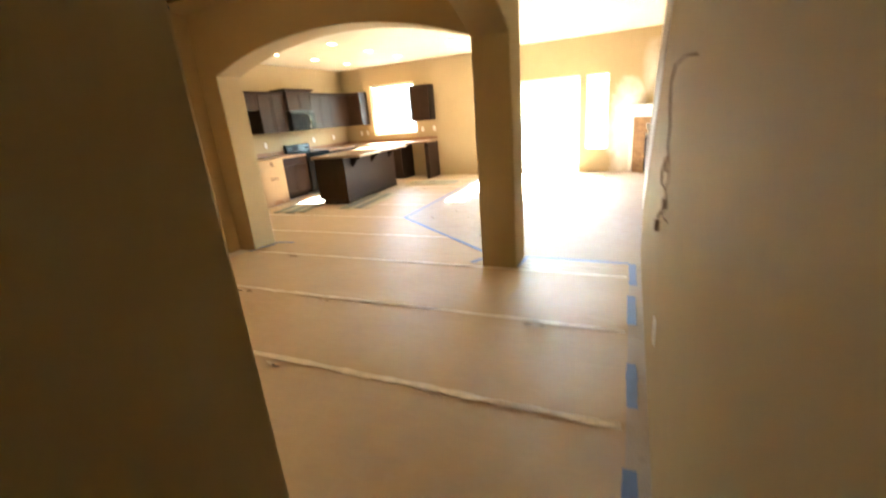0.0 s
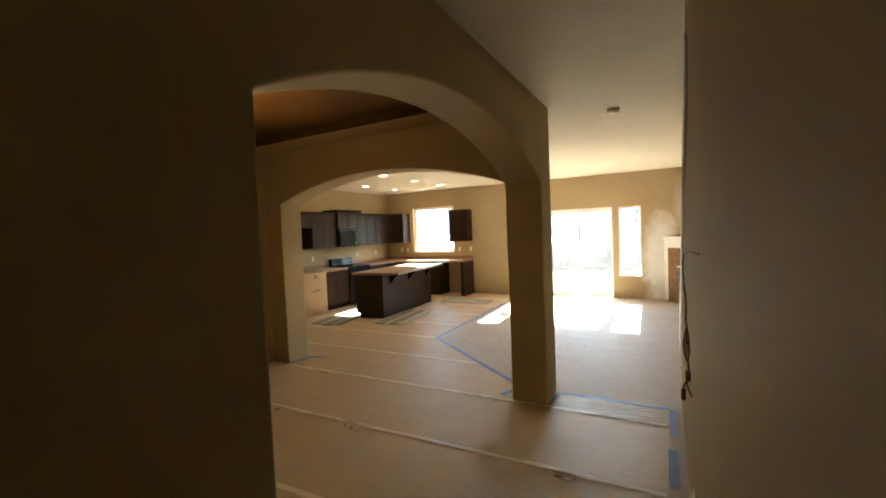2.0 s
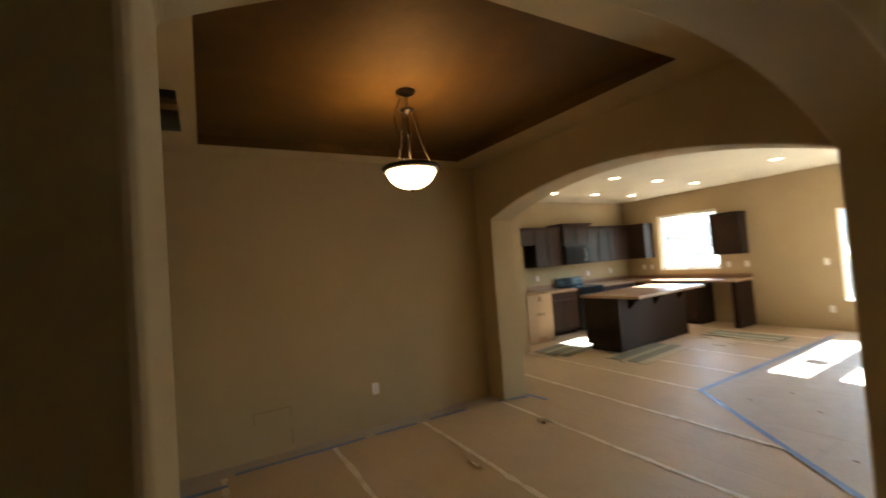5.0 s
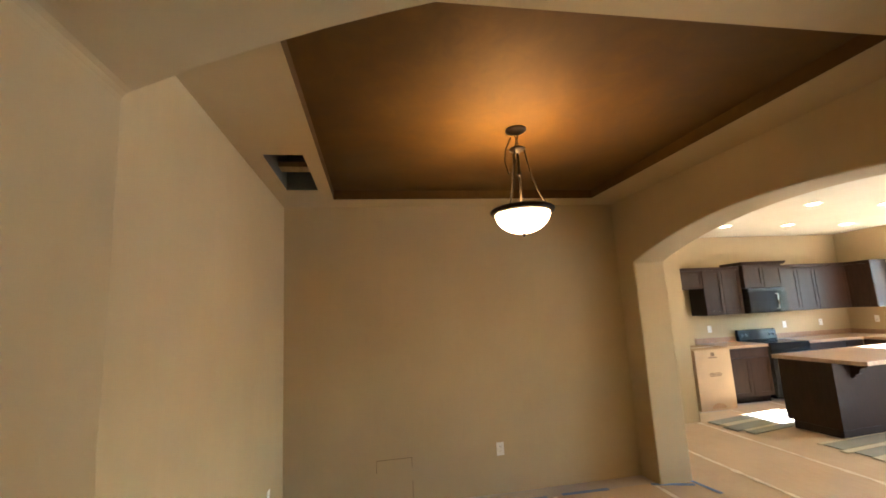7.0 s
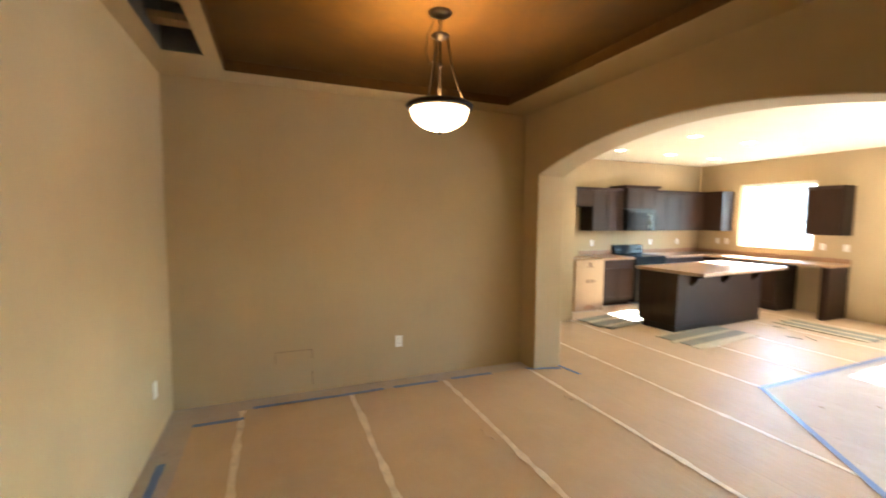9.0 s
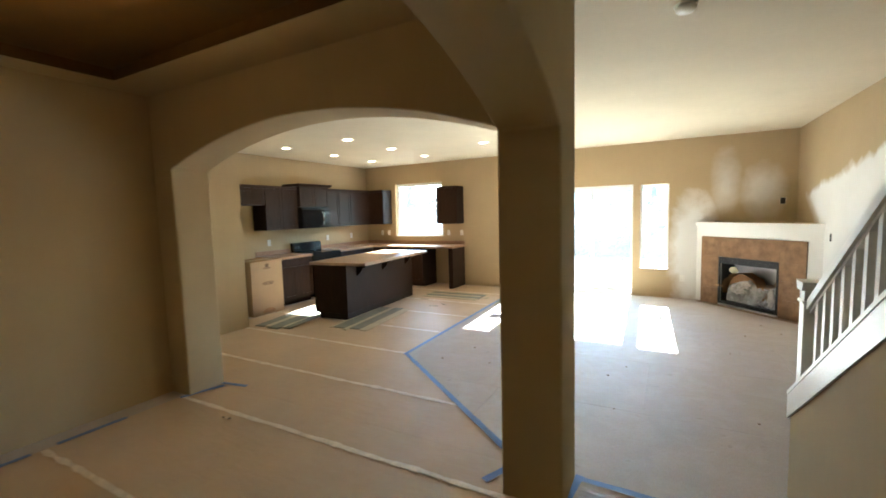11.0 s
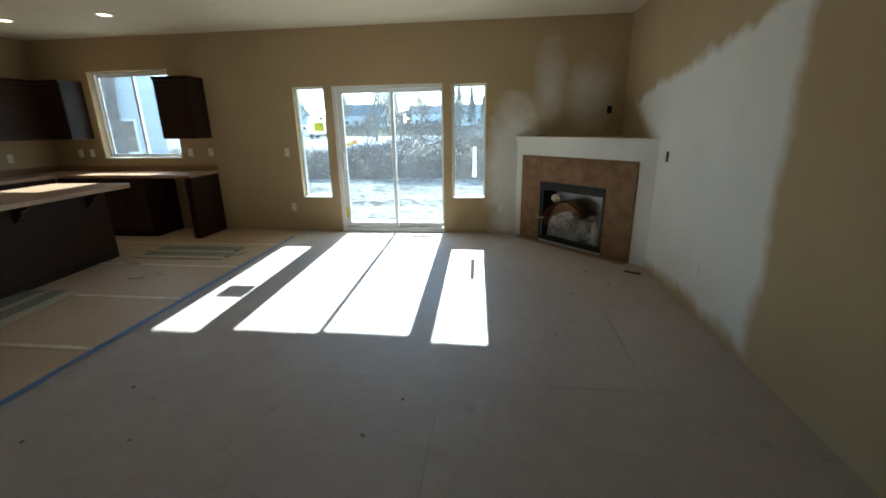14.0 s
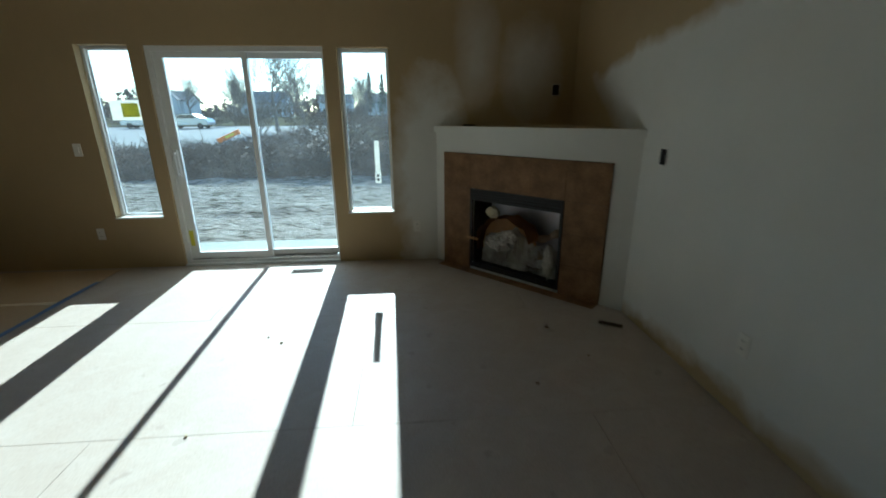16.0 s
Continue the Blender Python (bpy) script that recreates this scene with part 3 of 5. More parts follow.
grip = [(f + 0.041, 0.036, 0.93), (f + 0.052, 0.0, 0.925), (f + 0.064, -0.03, 0.945), (f + 0.070, -0.042, 1.0), (f + 0.070, -0.042, 1.06), (f + 0.064, -0.03, 1.115), (f + 0.052, 0.0, 1.135), (f + 0.041, 0.036, 1.13)]
loop = tube(grip, 0.0095, 10)
part("grip", loop, M_VINYL, pd, "white D-shaped grip", smooth=True)
part("handle_plate", handle, M_VINYL, pd, "white handle plate")
part("door_sticker", bx(f + 0.015, f + 0.055, 0.052, 0.0535, 0.20, 0.36), M_YELLOW, pd, "yellow sticker low on the frame")

tag = thing("window_tag", pose(-0.47, BY + 0.097, 0.80), "white paper strip with a small dark square on the window glass", "label")
part("strip", bx(-0.024, 0.024, -0.0015, 0, 0.11, 0.42), M_TAG, tag)
part("square", bx(-0.03, 0.03, -0.0015, 0, 0.0, 0.11), M_TAG, tag, "white square with two dark dots")
for z in (0.035, 0.075):
    part("dot", bx(-0.012, 0.012, -0.003, -0.0016, z - 0.012, z + 0.014), M_DARKHOLE, tag)
sticker = thing("window_sticker", pose(-2.90, BY + 0.097, 1.43), "white and yellow printed sticker on the window glass", "label")
part("sheet", bx(0, 0.275, -0.0015, 0, 0, 0.18), M_TAG, sticker)
part("yellow_panel", bx(0.10, 0.25, -0.003, -0.0016, 0.03, 0.15), M_TAGY, sticker)

# pantry door
dr = tagged(new("door_2"), "white two-panel pantry door with a dark knob, closed", "door", kind="structure")
dr.matrix_basis = pose(PX - 0.05, 4.173, 0.004)
dw, dh = 0.694, 2.03
part("leaf", holed(0, dw, 0, dh, [(0.11, dw - 0.11, 0.22, 0.86), (0.11, dw - 0.11, 1.02, 1.90)], "x", 0, 0.036), M_DOOR, dr)
for z0, z1 in ((0.22, 0.86), (1.02, 1.90)):
    p = bx(0.006, 0.020, 0.11, dw - 0.11, z0, z1)
    add_box(p, 0.02, 0.032, 0.15, dw - 0.15, z0 + 0.04, z1 - 0.04, 0.006)
    part("panel", p, M_DOOR, dr)
knob = lathe([(0.002, 0), (0.03, 0.0), (0.03, 0.008), (0.012, 0.014), (0.012, 0.035), (0.026, 0.042), (0.03, 0.055), (0.022, 0.068), (0.002, 0.07)], 20)
bmesh.ops.transform(knob, matrix=pose(0.036, dw - 0.06, 0.92, 0, 90, 0), verts=knob.verts)
part("knob", knob, M_BRONZE, dr, "dark bronze knob", smooth=True)

# ---- floor coverings ----
def flat_poly(points, z0, z1):
    return prism(points, "z", z0, z1)


SEAMS = [0.84, 1.745, 2.672, 3.65, 4.565, 5.486, 6.40, 7.31, 8.22, 9.13, 9.94]


def east_edge(y):
    """Where the paper ends towards the living room."""
    if y <= 4.0:
        return 0.205
    if y < 5.486:
        return -1.128 - (y - 4.016) * (2.983 - 1.128) / (5.486 - 4.016)
    return -2.99 - 0.017 * (y - 5.486)


def west_edge(y):
    if y < 4.0:
        return -4.27
    if y < 5.5:
        return PX + 0.02
    return -6.44 if y > 6.6 else -6.25


def paper_strip(y0, y1, x0a, x0b, x1a, x1b):
    """One width of paper with a gently uneven surface and a lifted edge here and there."""
    bm = bmesh.new()
    nx, ny = 40, 6
    grid = []
    for j in range(ny + 1):
        row = []
        for i in range(nx + 1):
            v, u = j / ny, i / nx
            xa, xb = x0a + (x0b - x0a) * v, x1a + (x1b - x1a) * v
            x, y = xa + (xb - xa) * u, y0 + (y1 - y0) * v
            h = noise.noise(Vector((x * 2.1, y * 3.7, 1.3))) * 0.0016 + noise.noise(Vector((x * 6, y * 9, 4.1))) * 0.0006
            row.append(bm.verts.new((x, y, 0.0035 + max(-0.003, h))))
        grid.append(row)
    for j in range(ny):
        for i in range(nx):
            bm.faces.new((grid[j][i], grid[j][i + 1], grid[j + 1][i + 1], grid[j + 1][i]))
    geom = bmesh.ops.extrude_face_region(bm, geom=list(bm.faces))
    for v in geom["geom"]:
        if isinstance(v, bmesh.types.BMVert):
            v.co.z = -0.003
    for e in bm.edges:
        e.smooth = e.calc_face_angle(0) < 0.7
    return obj("paper_strip", bm, M_PAPER, None, "kraft brown floor paper rolled out over the subfloor", "floor paper", "floor paper strips", smooth=True)


edges = [0.50] + SEAMS
for y0, y1 in zip(edges, edges[1:]):
    cuts = [(y0, y1)]
    if y0 < 4.0 < y1:
        cuts = [(y0, 4.0), (4.001, y1)]
    for a, b in cuts:
        wa = west_edge((a + b) / 2)
        if b <= 4.001 and a < 0.7:
            paper_strip(a, b, wa + 0.12, wa + 0.12, -0.80, -0.80)
        elif a >= 4.0:
            paper_strip(a, b, wa, wa, east_edge(a + 1e-4), east_edge(b - 1e-4))
        else:
            paper_strip(a, b, wa, wa, 0.205, 0.205)
for y0, y1 in ((-6.9, -4.6), (-4.6, -2.8), (-2.8, -1.9), (-1.9, -0.99), (-0.99, -0.08), (-0.08, 0.84)):
    paper_strip(y0, y1, AX1 + 0.01, AX1 + 0.01, 0.205, 0.205)


def ribbon(name, p, q, width, mat, label, category, group, z=0.0085, wav=0.006, n=24, torn=0.0):
    """A strip of tape lying on the floor with slightly uneven edges."""
    p, q = Vector((*p, 0)), Vector((*q, 0))
    d = (q - p)
    s = Vector((-d.y, d.x, 0)).normalized() * width / 2
    bm = bmesh.new()
    rows = []
    for i in range(n + 1):
        c = p + d * (i / n)
        k = noise.noise(Vector((c.x * 3, c.y * 3, width * 40))) * wav
        e = 1 + noise.noise(Vector((c.x * 9, c.y * 9, 7))) * (0.25 + torn)
        zz = z + 0.0015 * noise.noise(Vector((c.x * 5, c.y * 5, 2)))
        rows.append([bm.verts.new((*(c + s * (sd * e + k / width)).xy, zz + dz)) for sd in (-1, 1) for dz in (0, 0.0012)])
    for a, b in zip(rows, rows[1:]):
        for i, j in ((0, 1), (1, 3), (3, 2), (2, 0)):
            bm.faces.new((a[i], a[j], b[j], b[i]))
    bmesh.ops.delete(bm, geom=[v for v in bm.verts if not v.link_faces], context="VERTS")
    bmesh.ops.holes_fill(bm, edges=[e for e in bm.edges if e.is_boundary])
    return obj(name, bm, mat, None, label, category, group)


for y in SEAMS[:-1]:
    x0, x1 = west_edge(y) + 0.02, east_edge(y)
    if y < 0.9:
        x1 = -0.8
    ribbon("seam_tape", (x0, y), (x1 - 0.02, y + 0.012), 0.042, M_WTAPE, "pale wrinkled tape along a seam of the floor paper", "tape", "paper seam tapes", wav=0.022, n=110, torn=0.55)
for y in (-0.99, -0.08, 0.84):
    ribbon("seam_tape", (AX1 + 0.02, y), (0.2, y + 0.01), 0.042, M_WTAPE, "pale wrinkled tape along a seam of the floor paper", "tape", "paper seam tapes", wav=0.02, n=50, torn=0.5)
blue = [((-1.15, 4.03), (-2.96, 5.47), 0.05), ((-2.985, 5.46), (-3.05, 9.6), 0.05), ((-0.77, 4.02), (0.2, 4.0), 0.045),
        ((0.228, 3.99), (0.232, 3.48), 0.06), ((0.222, 3.26), (0.228, 2.78), 0.06), ((0.225, 2.3), (0.23, 1.9), 0.055), ((0.222, 1.5), (0.225, 0.9), 0.055), ((0.225, 0.5), (0.225, 0.0), 0.05),
        ((-1.13, 4.05), (-1.27, 3.75), 0.05), ((-0.76, 4.05), (-0.80, 3.72), 0.05),
        ((-4.12, 3.98), (-4.24, 3.62), 0.045), ((-3.9, 4.06), (-4.2, 4.01), 0.04),
        ((-4.27, 0.92), (-4.26, 1.75), 0.045), ((-4.26, 1.72), (-4.27, 2.05), 0.045), ((-4.27, 2.15), (-4.26, 2.6), 0.045), ((-4.27, 2.75), (-4.26, 3.2), 0.045),
        ((-4.1, 0.50), (-4.1, 0.86), 0.05), 
        ((-3.6, 0.40), (-3.15, 0.40), 0.05), ((-2.4, 0.41), (-1.9, 0.40), 0.05)]
for p, q, wdt in blue:
    ribbon("masking_tape", p, q, wdt, M_BLUE, "blue masking tape stuck along the edge of the floor paper", "tape", "blue masking tapes", z=0.0105)


# ---- things ----
def plate(name, place, facing, label, kind="outlet"):
    """A wall plate; facing is the angle about z of its outward side."""
    t = thing(name, Matrix.Translation(place) @ pose(0, 0, 0, 0, 0, facing), label, "outlet" if kind != "switch" else "switch", "wall plates")
    if kind == "open":
        part("box", holed(-0.036, 0.036, -0.052, 0.052, [(-0.033, 0.033, -0.049, 0.049)], "x", 0.0, 0.004), M_PLATE, t)
        t.children[0].matrix_basis = pose(0, 0, 0)
        bm = bmesh.new()
        # Flat plate: the shade inside the box is its colour.
        add_box(bm, 0.0005, 0.003, -0.033, 0.033, -0.049, 0.049)
        part("hole", bm, M_DARKHOLE, t, "flat plate coloured for the shade in the open box")
        return t
    part("cover", bx(0.0, 0.007, -0.036, 0.036, -0.058, 0.058, 0.003), M_PLATE, t)
    if kind == "switch":
        part("rocker", bx(0.0072, 0.013, -0.016, 0.016, -0.033, 0.033, 0.003), M_PLATE, t)
    else:
        for z in (-0.021, 0.021):
            soc = part("socket", bx(0.0072, 0.0095, -0.016, 0.016, z - 0.014, z + 0.014, 0.002), M_PLATE, t)
            slots = bmesh.new()
            for y in (-0.006, 0.006):
                add_box(slots, 0.0096, 0.0102, y - 0.0012, y + 0.0012, z - 0.004, z + 0.006)
            part("slots", slots, M_DARKHOLE, soc)
    return t


white_out = "white plastic wall outlet with two sockets"
plate("wall_outlet", (DWX, 2.258, 0.392), 0, white_out)
plate("wall_outlet", (-3.95, DSY, 0.39), 90, white_out)
plate("wall_outlet", (HX, 1.9, 0.45), 180, "white outlet low on the hall wall")
plate("light_switch", (-3.21, BY, 1.17), -90, "white rocker light switch beside the patio door", "switch")
plate("wall_outlet", (-3.20, BY, 0.36), -90, white_out)
plate("wall_outlet", (-0.09, BY, 0.36), -90, white_out)
for x in (-4.75, -4.42, -6.42, -6.62):
    plate("wall_outlet", (x, BY, 1.18), -90, "white wall outlet above the kitchen counter")
for y in (6.98, 8.55, 9.35):
    plate("wall_outlet", (WX, y, 1.15), 0, "white wall outlet above the kitchen counter")
plate("open_outlet_box", (EX, 8.369, 1.198), 180, "flat plate coloured for the shade in the open box beside the fireplace", "open")
plate("wall_outlet", (EX, 7.472, 0.383), 180, "white outlet on the primed wall")
plate("open_outlet_box", (1.28, BY, 1.68), -90, "open electrical box above the mantel", "open")


# kitchen cabinets, built facing -y: width along x, depth along +y, origin at the front left floor corner
def shaker_door(bm_parent, x0, x1, z0, z1, rail=0.055, name="door"):
    d = part(name, holed(x0, x1, z0, z1, [(x0 + rail, x1 - rail, z0 + rail, z1 - rail)], "y", -0.02, -0.001), M_WOOD, bm_parent)
    part("door_panel", bx(x0 + rail, x1 - rail, -0.012, -0.002, z0 + rail, z1 - rail), M_WOOD, d)
    return d


def base_cabinet(m, width, depth, doors=2, drawer=True, label="espresso base cabinet with shaker doors"):
    c = thing("base_cabinet", m, label, "cabinet", "kitchen cabinets")
    body = bmesh.new()
    add_box(body, 0, width, 0, depth, 0.10, 0.87)
    part("body", body, M_WOOD_IN, c)
    part("toe_kick", bx(0.0, width, 0.07, depth, 0.0, 0.099), M_WOOD_IN, c, "recessed black toe kick")
    g = 0.004
    step = width / doors
    if drawer:
        part("drawer_front", bx(g, width - g, -0.02, -0.001, 0.72, 0.86, 0.003), M_WOOD, c)
    for i in range(doors):
        shaker_door(c, i * step + g, (i + 1) * step - g, 0.115, 0.71 if drawer else 0.86)
    return c


def wall_cabinet(m, width, height, depth, doors, label, crown=False):
    c = thing("wall_cabinet", m, label, "cabinet", "kitchen cabinets")
    part("body", bx(0, width, 0, depth, 0, height), M_WOOD_IN, c)
    g, step = 0.004, width / doors
    for i in range(doors):
        shaker_door(c, i * step + g, (i + 1) * step - g, g, height - g)
    top = bmesh.new()
    o = 0.05 if crown else 0.018
    pr = [(-0.022, 0), (-0.022 - o * 0.4, 0.012), (-0.022 - o, 0.04), (-0.022 - o, 0.05), (depth, 0.05), (depth, 0)]
    prof = prism(pr, "x", -o if crown else 0.0, width + (o if crown else 0.0))
    bmesh.ops.translate(prof, verts=prof.verts, vec=(0, 0, height + 0.0005))
    part("crown", prof, M_WOOD, c, "moulded top edge")
    return c


def west(y, x=None, z=0.0):
    """Pose on the west run: facing +x, its width along +y."""
    return pose(-6.47 if x is None else x, y, z, 0, 0, 90)


base_cabinet(west(6.70), 0.755, 0.60, 2)
base_cabinet(west(8.245), 0.76, 0.60, 2)
base_cabinet(west(9.01), 0.36, 0.60, 1)
wall_cabinet(west(5.56, -6.74, 1.86), 1.10, 0.305, 0.335, 2, "short espresso cabinet over the refrigerator space")
wall_cabinet(west(6.665, -6.74, 1.40), 0.745, 0.765, 0.335, 2, "tall espresso wall cabinet with two shaker doors")
wall_cabinet(west(7.415, -6.68, 1.83), 0.80, 0.40, 0.395, 2, "raised espresso cabinet with crown over the microwave", True)
wall_cabinet(west(8.22, -6.74, 1.40), 0.74, 0.765, 0.335, 2, "espresso wall cabinet with two shaker doors")
wall_cabinet(west(8.965, -6.74, 1.40), 0.70, 0.765, 0.335, 1, "espresso corner wall cabinet")
wall_cabinet(pose(-6.735, 9.668, 1.40), 0.42, 0.765, 0.33, 1, "espresso wall cabinet beside the kitchen window")
wall_cabinet(pose(-4.87, 9.68, 1.39), 0.51, 0.775, 0.318, 1, "single espresso wall cabinet beside the kitchen window")
base_cabinet(pose(-6.46, 9.40, 0), 0.62, 0.60, 1, False)
base_cabinet(pose(-5.835, 9.40, 0), 0.73, 0.60, 2, False, "espresso sink base cabinet with two doors")
endp = thing("end_panel", pose(-4.46, 9.40, 0), "dark end panel that carries the worktop", "cabinet", "kitchen cabinets")
part("panel", bx(0, 0.10, 0, 0.6, 0.0, 0.87, 0.002), M_WOOD, endp)

# worktops
ctop = thing("worktop", pose(0, 0, 0), "tan laminate worktop round the kitchen corner", "worktop")
lw = bmesh.new()
add_box(lw, WX, -6.435, 6.66, 7.455, 0.871, 0.912, 0.004)
part("slab", lw, M_LAM, ctop)
lw = prism([(WX, 8.245), (-6.435, 8.245), (-6.435, 9.365), (-4.345, 9.365), (-4.345, BY), (WX, BY)], "z", 0.871, 0.912)
part("slab", lw, M_LAM, ctop)
part("backsplash", bx(WX + 0.0005, WX + 0.02, 6.66, 7.455, 0.9125, 1.0, 0.002), M_LAM_EDGE, ctop)
part("backsplash", bx(WX + 0.0005, WX + 0.02, 8.245, BY - 0.021, 0.9125, 1.0, 0.002), M_LAM_EDGE, ctop)
part("backsplash", bx(WX + 0.001, -4.345, BY - 0.02, BY - 0.0005, 0.9125, 0.995, 0.002), M_LAM_EDGE, ctop)

# island
ISL = pose(ISX, ISY, 0, 0, 0, ISR)
isl = thing("kitchen_island", ISL, "dark wooden island with a laminate top on brackets", "kitchen island")
IW, IL = ISW, ISLEN
body = bmesh.new()
add_box(body, -IW, 0, 0, IL, 0.10, 0.868, 0.002)
part("body", body, M_WOOD, isl)
part("toe_kick", bx(-IW + 0.07, -0.001, 0.001, IL, 0.0, 0.099), M_WOOD_IN, isl, "recessed toe kick")
topb = prism([(-IW - 0.05, -0.05), (0.30, -0.05), (0.36, 0.0), (0.36, IL - 0.02), (0.30, IL + 0.04), (-IW - 0.05, IL + 0.04)], "z", 0.869, 0.913)
part("top", topb, M_LAM, isl, "tan laminate top with clipped corners")
for yb in (0.30, IL * 0.5, IL - 0.25):
    pr = [(0.0, 0.867), (0.20, 0.867), (0.20, 0.835), (0.17, 0.81), (0.125, 0.80), (0.10, 0.775), (0.085, 0.73), (0.05, 0.715), (0.03, 0.68), (0.0, 0.67)]
    part("bracket", prism(pr, "y", yb - 0.03, yb + 0.03), M_WOOD, isl, "scrolled dark bracket")
for i in range(3):
    sd = IL / 3
    dd = part("door", bx(-IW - 0.02, -IW - 0.001, i * sd + 0.004, (i + 1) * sd - 0.004, 0.115, 0.86, 0.003), M_WOOD, isl)

# range
rg = thing("range_cooker", west(7.462, -6.43), "black electric range with a glass top and backguard", "range")
part("body", bx(0, 0.775, 0.005, 0.62, 0.04, 0.905, 0.004), M_BLACK, rg)
part("glass_top", bx(-0.002, 0.777, -0.02, 0.56, 0.906, 0.918, 0.003), M_BLACKGLASS, rg, "smooth black glass hob")
for cx, cy, r in ((0.2, 0.14, 0.10), (0.57, 0.14, 0.08), (0.2, 0.4, 0.08), (0.57, 0.4, 0.1)):
    ring = lathe([(r, 0), (r, 0.0008), (r - 0.006, 0.0008), (r - 0.006, 0)], 32, False)
    bmesh.ops.translate(ring, verts=ring.verts, vec=(cx, cy, 0.9183))
    part("burner_ring", ring, M_SOOT, rg)
guard = prism([(0.56, 0.906), (0.545, 0.93), (0.565, 1.09), (0.59, 1.105), (0.62, 1.105), (0.62, 0.906)], "x", 0.0, 0.775)
part("backguard", guard, M_BLACK, rg)
part("control_panel", prism([(0.543, 0.945), (0.558, 1.08), (0.5555, 1.08), (0.5405, 0.945)], "x", 0.22, 0.56), M_BLACKGLASS, rg, "glossy clock panel")
for cx in (0.06, 0.14, 0.635, 0.715):
    kn = lathe([(0.001, 0.0), (0.022, 0.0), (0.02, 0.018), (0.001, 0.02)], 16)
    bmesh.ops.transform(kn, matrix=pose(cx, 0.553, 1.01, 84, 0, 0), verts=kn.verts)
    part("knob", kn, M_IRON, rg)
od = part("oven_door", bx(0.006, 0.769, -0.022, 0.004, 0.25, 0.80, 0.006), M_BLACK, rg)
part("oven_window", bx(0.14, 0.635, -0.0255, -0.0225, 0.36, 0.66), M_BLACKGLASS, od, "dark oven window")
part("oven_handle", tube([(0.06, -0.022, 0.755), (0.065, -0.06, 0.755), (0.2, -0.065, 0.755), (0.575, -0.065, 0.755), (0.71, -0.06, 0.755), (0.715, -0.022, 0.755)], 0.012), M_IRON, od, smooth=True)
part("control_strip", bx(0.006, 0.769, -0.02, 0.004, 0.81, 0.9, 0.004), M_BLACK, rg)
part("drawer", bx(0.006, 0.769, -0.02, 0.004, 0.05, 0.24, 0.006), M_BLACK, rg)
part("energy_label", bx(0.56, 0.66, -0.0225, -0.0206, 0.12, 0.19), M_LABEL, rg, "small white label")

# microwave hung under its cabinet
mw = thing("microwave", west(7.437, -6.66, 1.40), "black over-range microwave wrapped in clear film", "microwave")
part("body", bx(0, 0.756, 0.0, 0.40, 0.0, 0.424, 0.004), M_BLACK, mw)
part("door", bx(0.0, 0.56, -0.03, -0.001, 0.02, 0.36, 0.006), M_BLACKGLASS, mw)
part("control_panel", bx(0.565, 0.756, -0.03, -0.001, 0.02, 0.36, 0.005), M_BLACK, mw)
grille = bmesh.new()
for k in range(5):
    add_box(grille, 0.01, 0.746, -0.025, -0.001, 0.368 + k * 0.011, 0.374 + k * 0.011)
part("vent_grille", grille, M_IRON, mw)
part("handle", tube([(0.535, -0.03, 0.06), (0.535, -0.065, 0.07), (0.535, -0.07, 0.19), (0.535, -0.065, 0.31), (0.535, -0.03, 0.32)], 0.012), M_STEEL, mw, smooth=True)
wrap = bmesh.new()
cols = [[wrap.verts.new((0.004 + 0.748 * i / 40, -0.086 - 0.022 * noise.noise(Vector((i * 0.8, j * 0.9, 3))) + 0.03 * (abs(i - 20) / 20) ** 4, 0.01 + 0.37 * j / 20)) for j in range(21)] for i in range(41)]
for i in range(40):
    for j in range(20):
        if (i + j) % 2:
            wrap.faces.new((cols[i][j], cols[i + 1][j], cols[i + 1][j + 1]))
            wrap.faces.new((cols[i][j], cols[i + 1][j + 1], cols[i][j + 1]))
        else:
            wrap.faces.new((cols[i][j], cols[i + 1][j], cols[i][j + 1]))
            wrap.faces.new((cols[i + 1][j], cols[i + 1][j + 1], cols[i][j + 1]))
part("film", wrap, M_FILM, mw, "crumpled clear plastic film")

# tall carton in the refrigerator space
cb = thing("cardboard_box", pose(-6.30, 5.96, 0, 0, 0, 91), "tall closed brown cardboard carton with printed marks", "box")
part("carton", bx(0, 0.64, 0, 0.62, 0.0, 0.90, 0.006), M_BOX, cb)
part("flap", bx(0.004, 0.636, 0.003, 0.309, 0.9005, 0.906), M_BOX, cb)
part("flap", bx(0.004, 0.636, 0.312, 0.617, 0.9005, 0.905), M_BOX, cb)
part("tape_strip", bx(0.0, 0.64, 0.285, 0.336, 0.9065, 0.9075), M_WTAPE, cb, "clear packing tape")
marks = bmesh.new()
add_box(marks, 0.24, 0.40, -0.0012, -0.0002, 0.775, 0.79)
add_box(marks, 0.285, 0.355, -0.0012, -0.0002, 0.80, 0.86)
part("print_mark", marks, M_INK, cb, "printed emblem")
for z, w in ((0.50, 0.10), (0.522, 0.12), (0.544, 0.09)):
    part("print_bar", bx(0.33 - w, 0.33 + w, -0.0012, -0.0002, z, z + 0.013), M_INK, cb)
slot = prism([(0.32 + 0.13 * math.cos(k * math.pi / 12), 0.03 + 0.075 * math.sin(k * math.pi / 12)) for k in range(13)], "y", -0.0014, -0.0004)
part("hand_hold", slot, M_CARTON, cb, "darker punched hand hold")

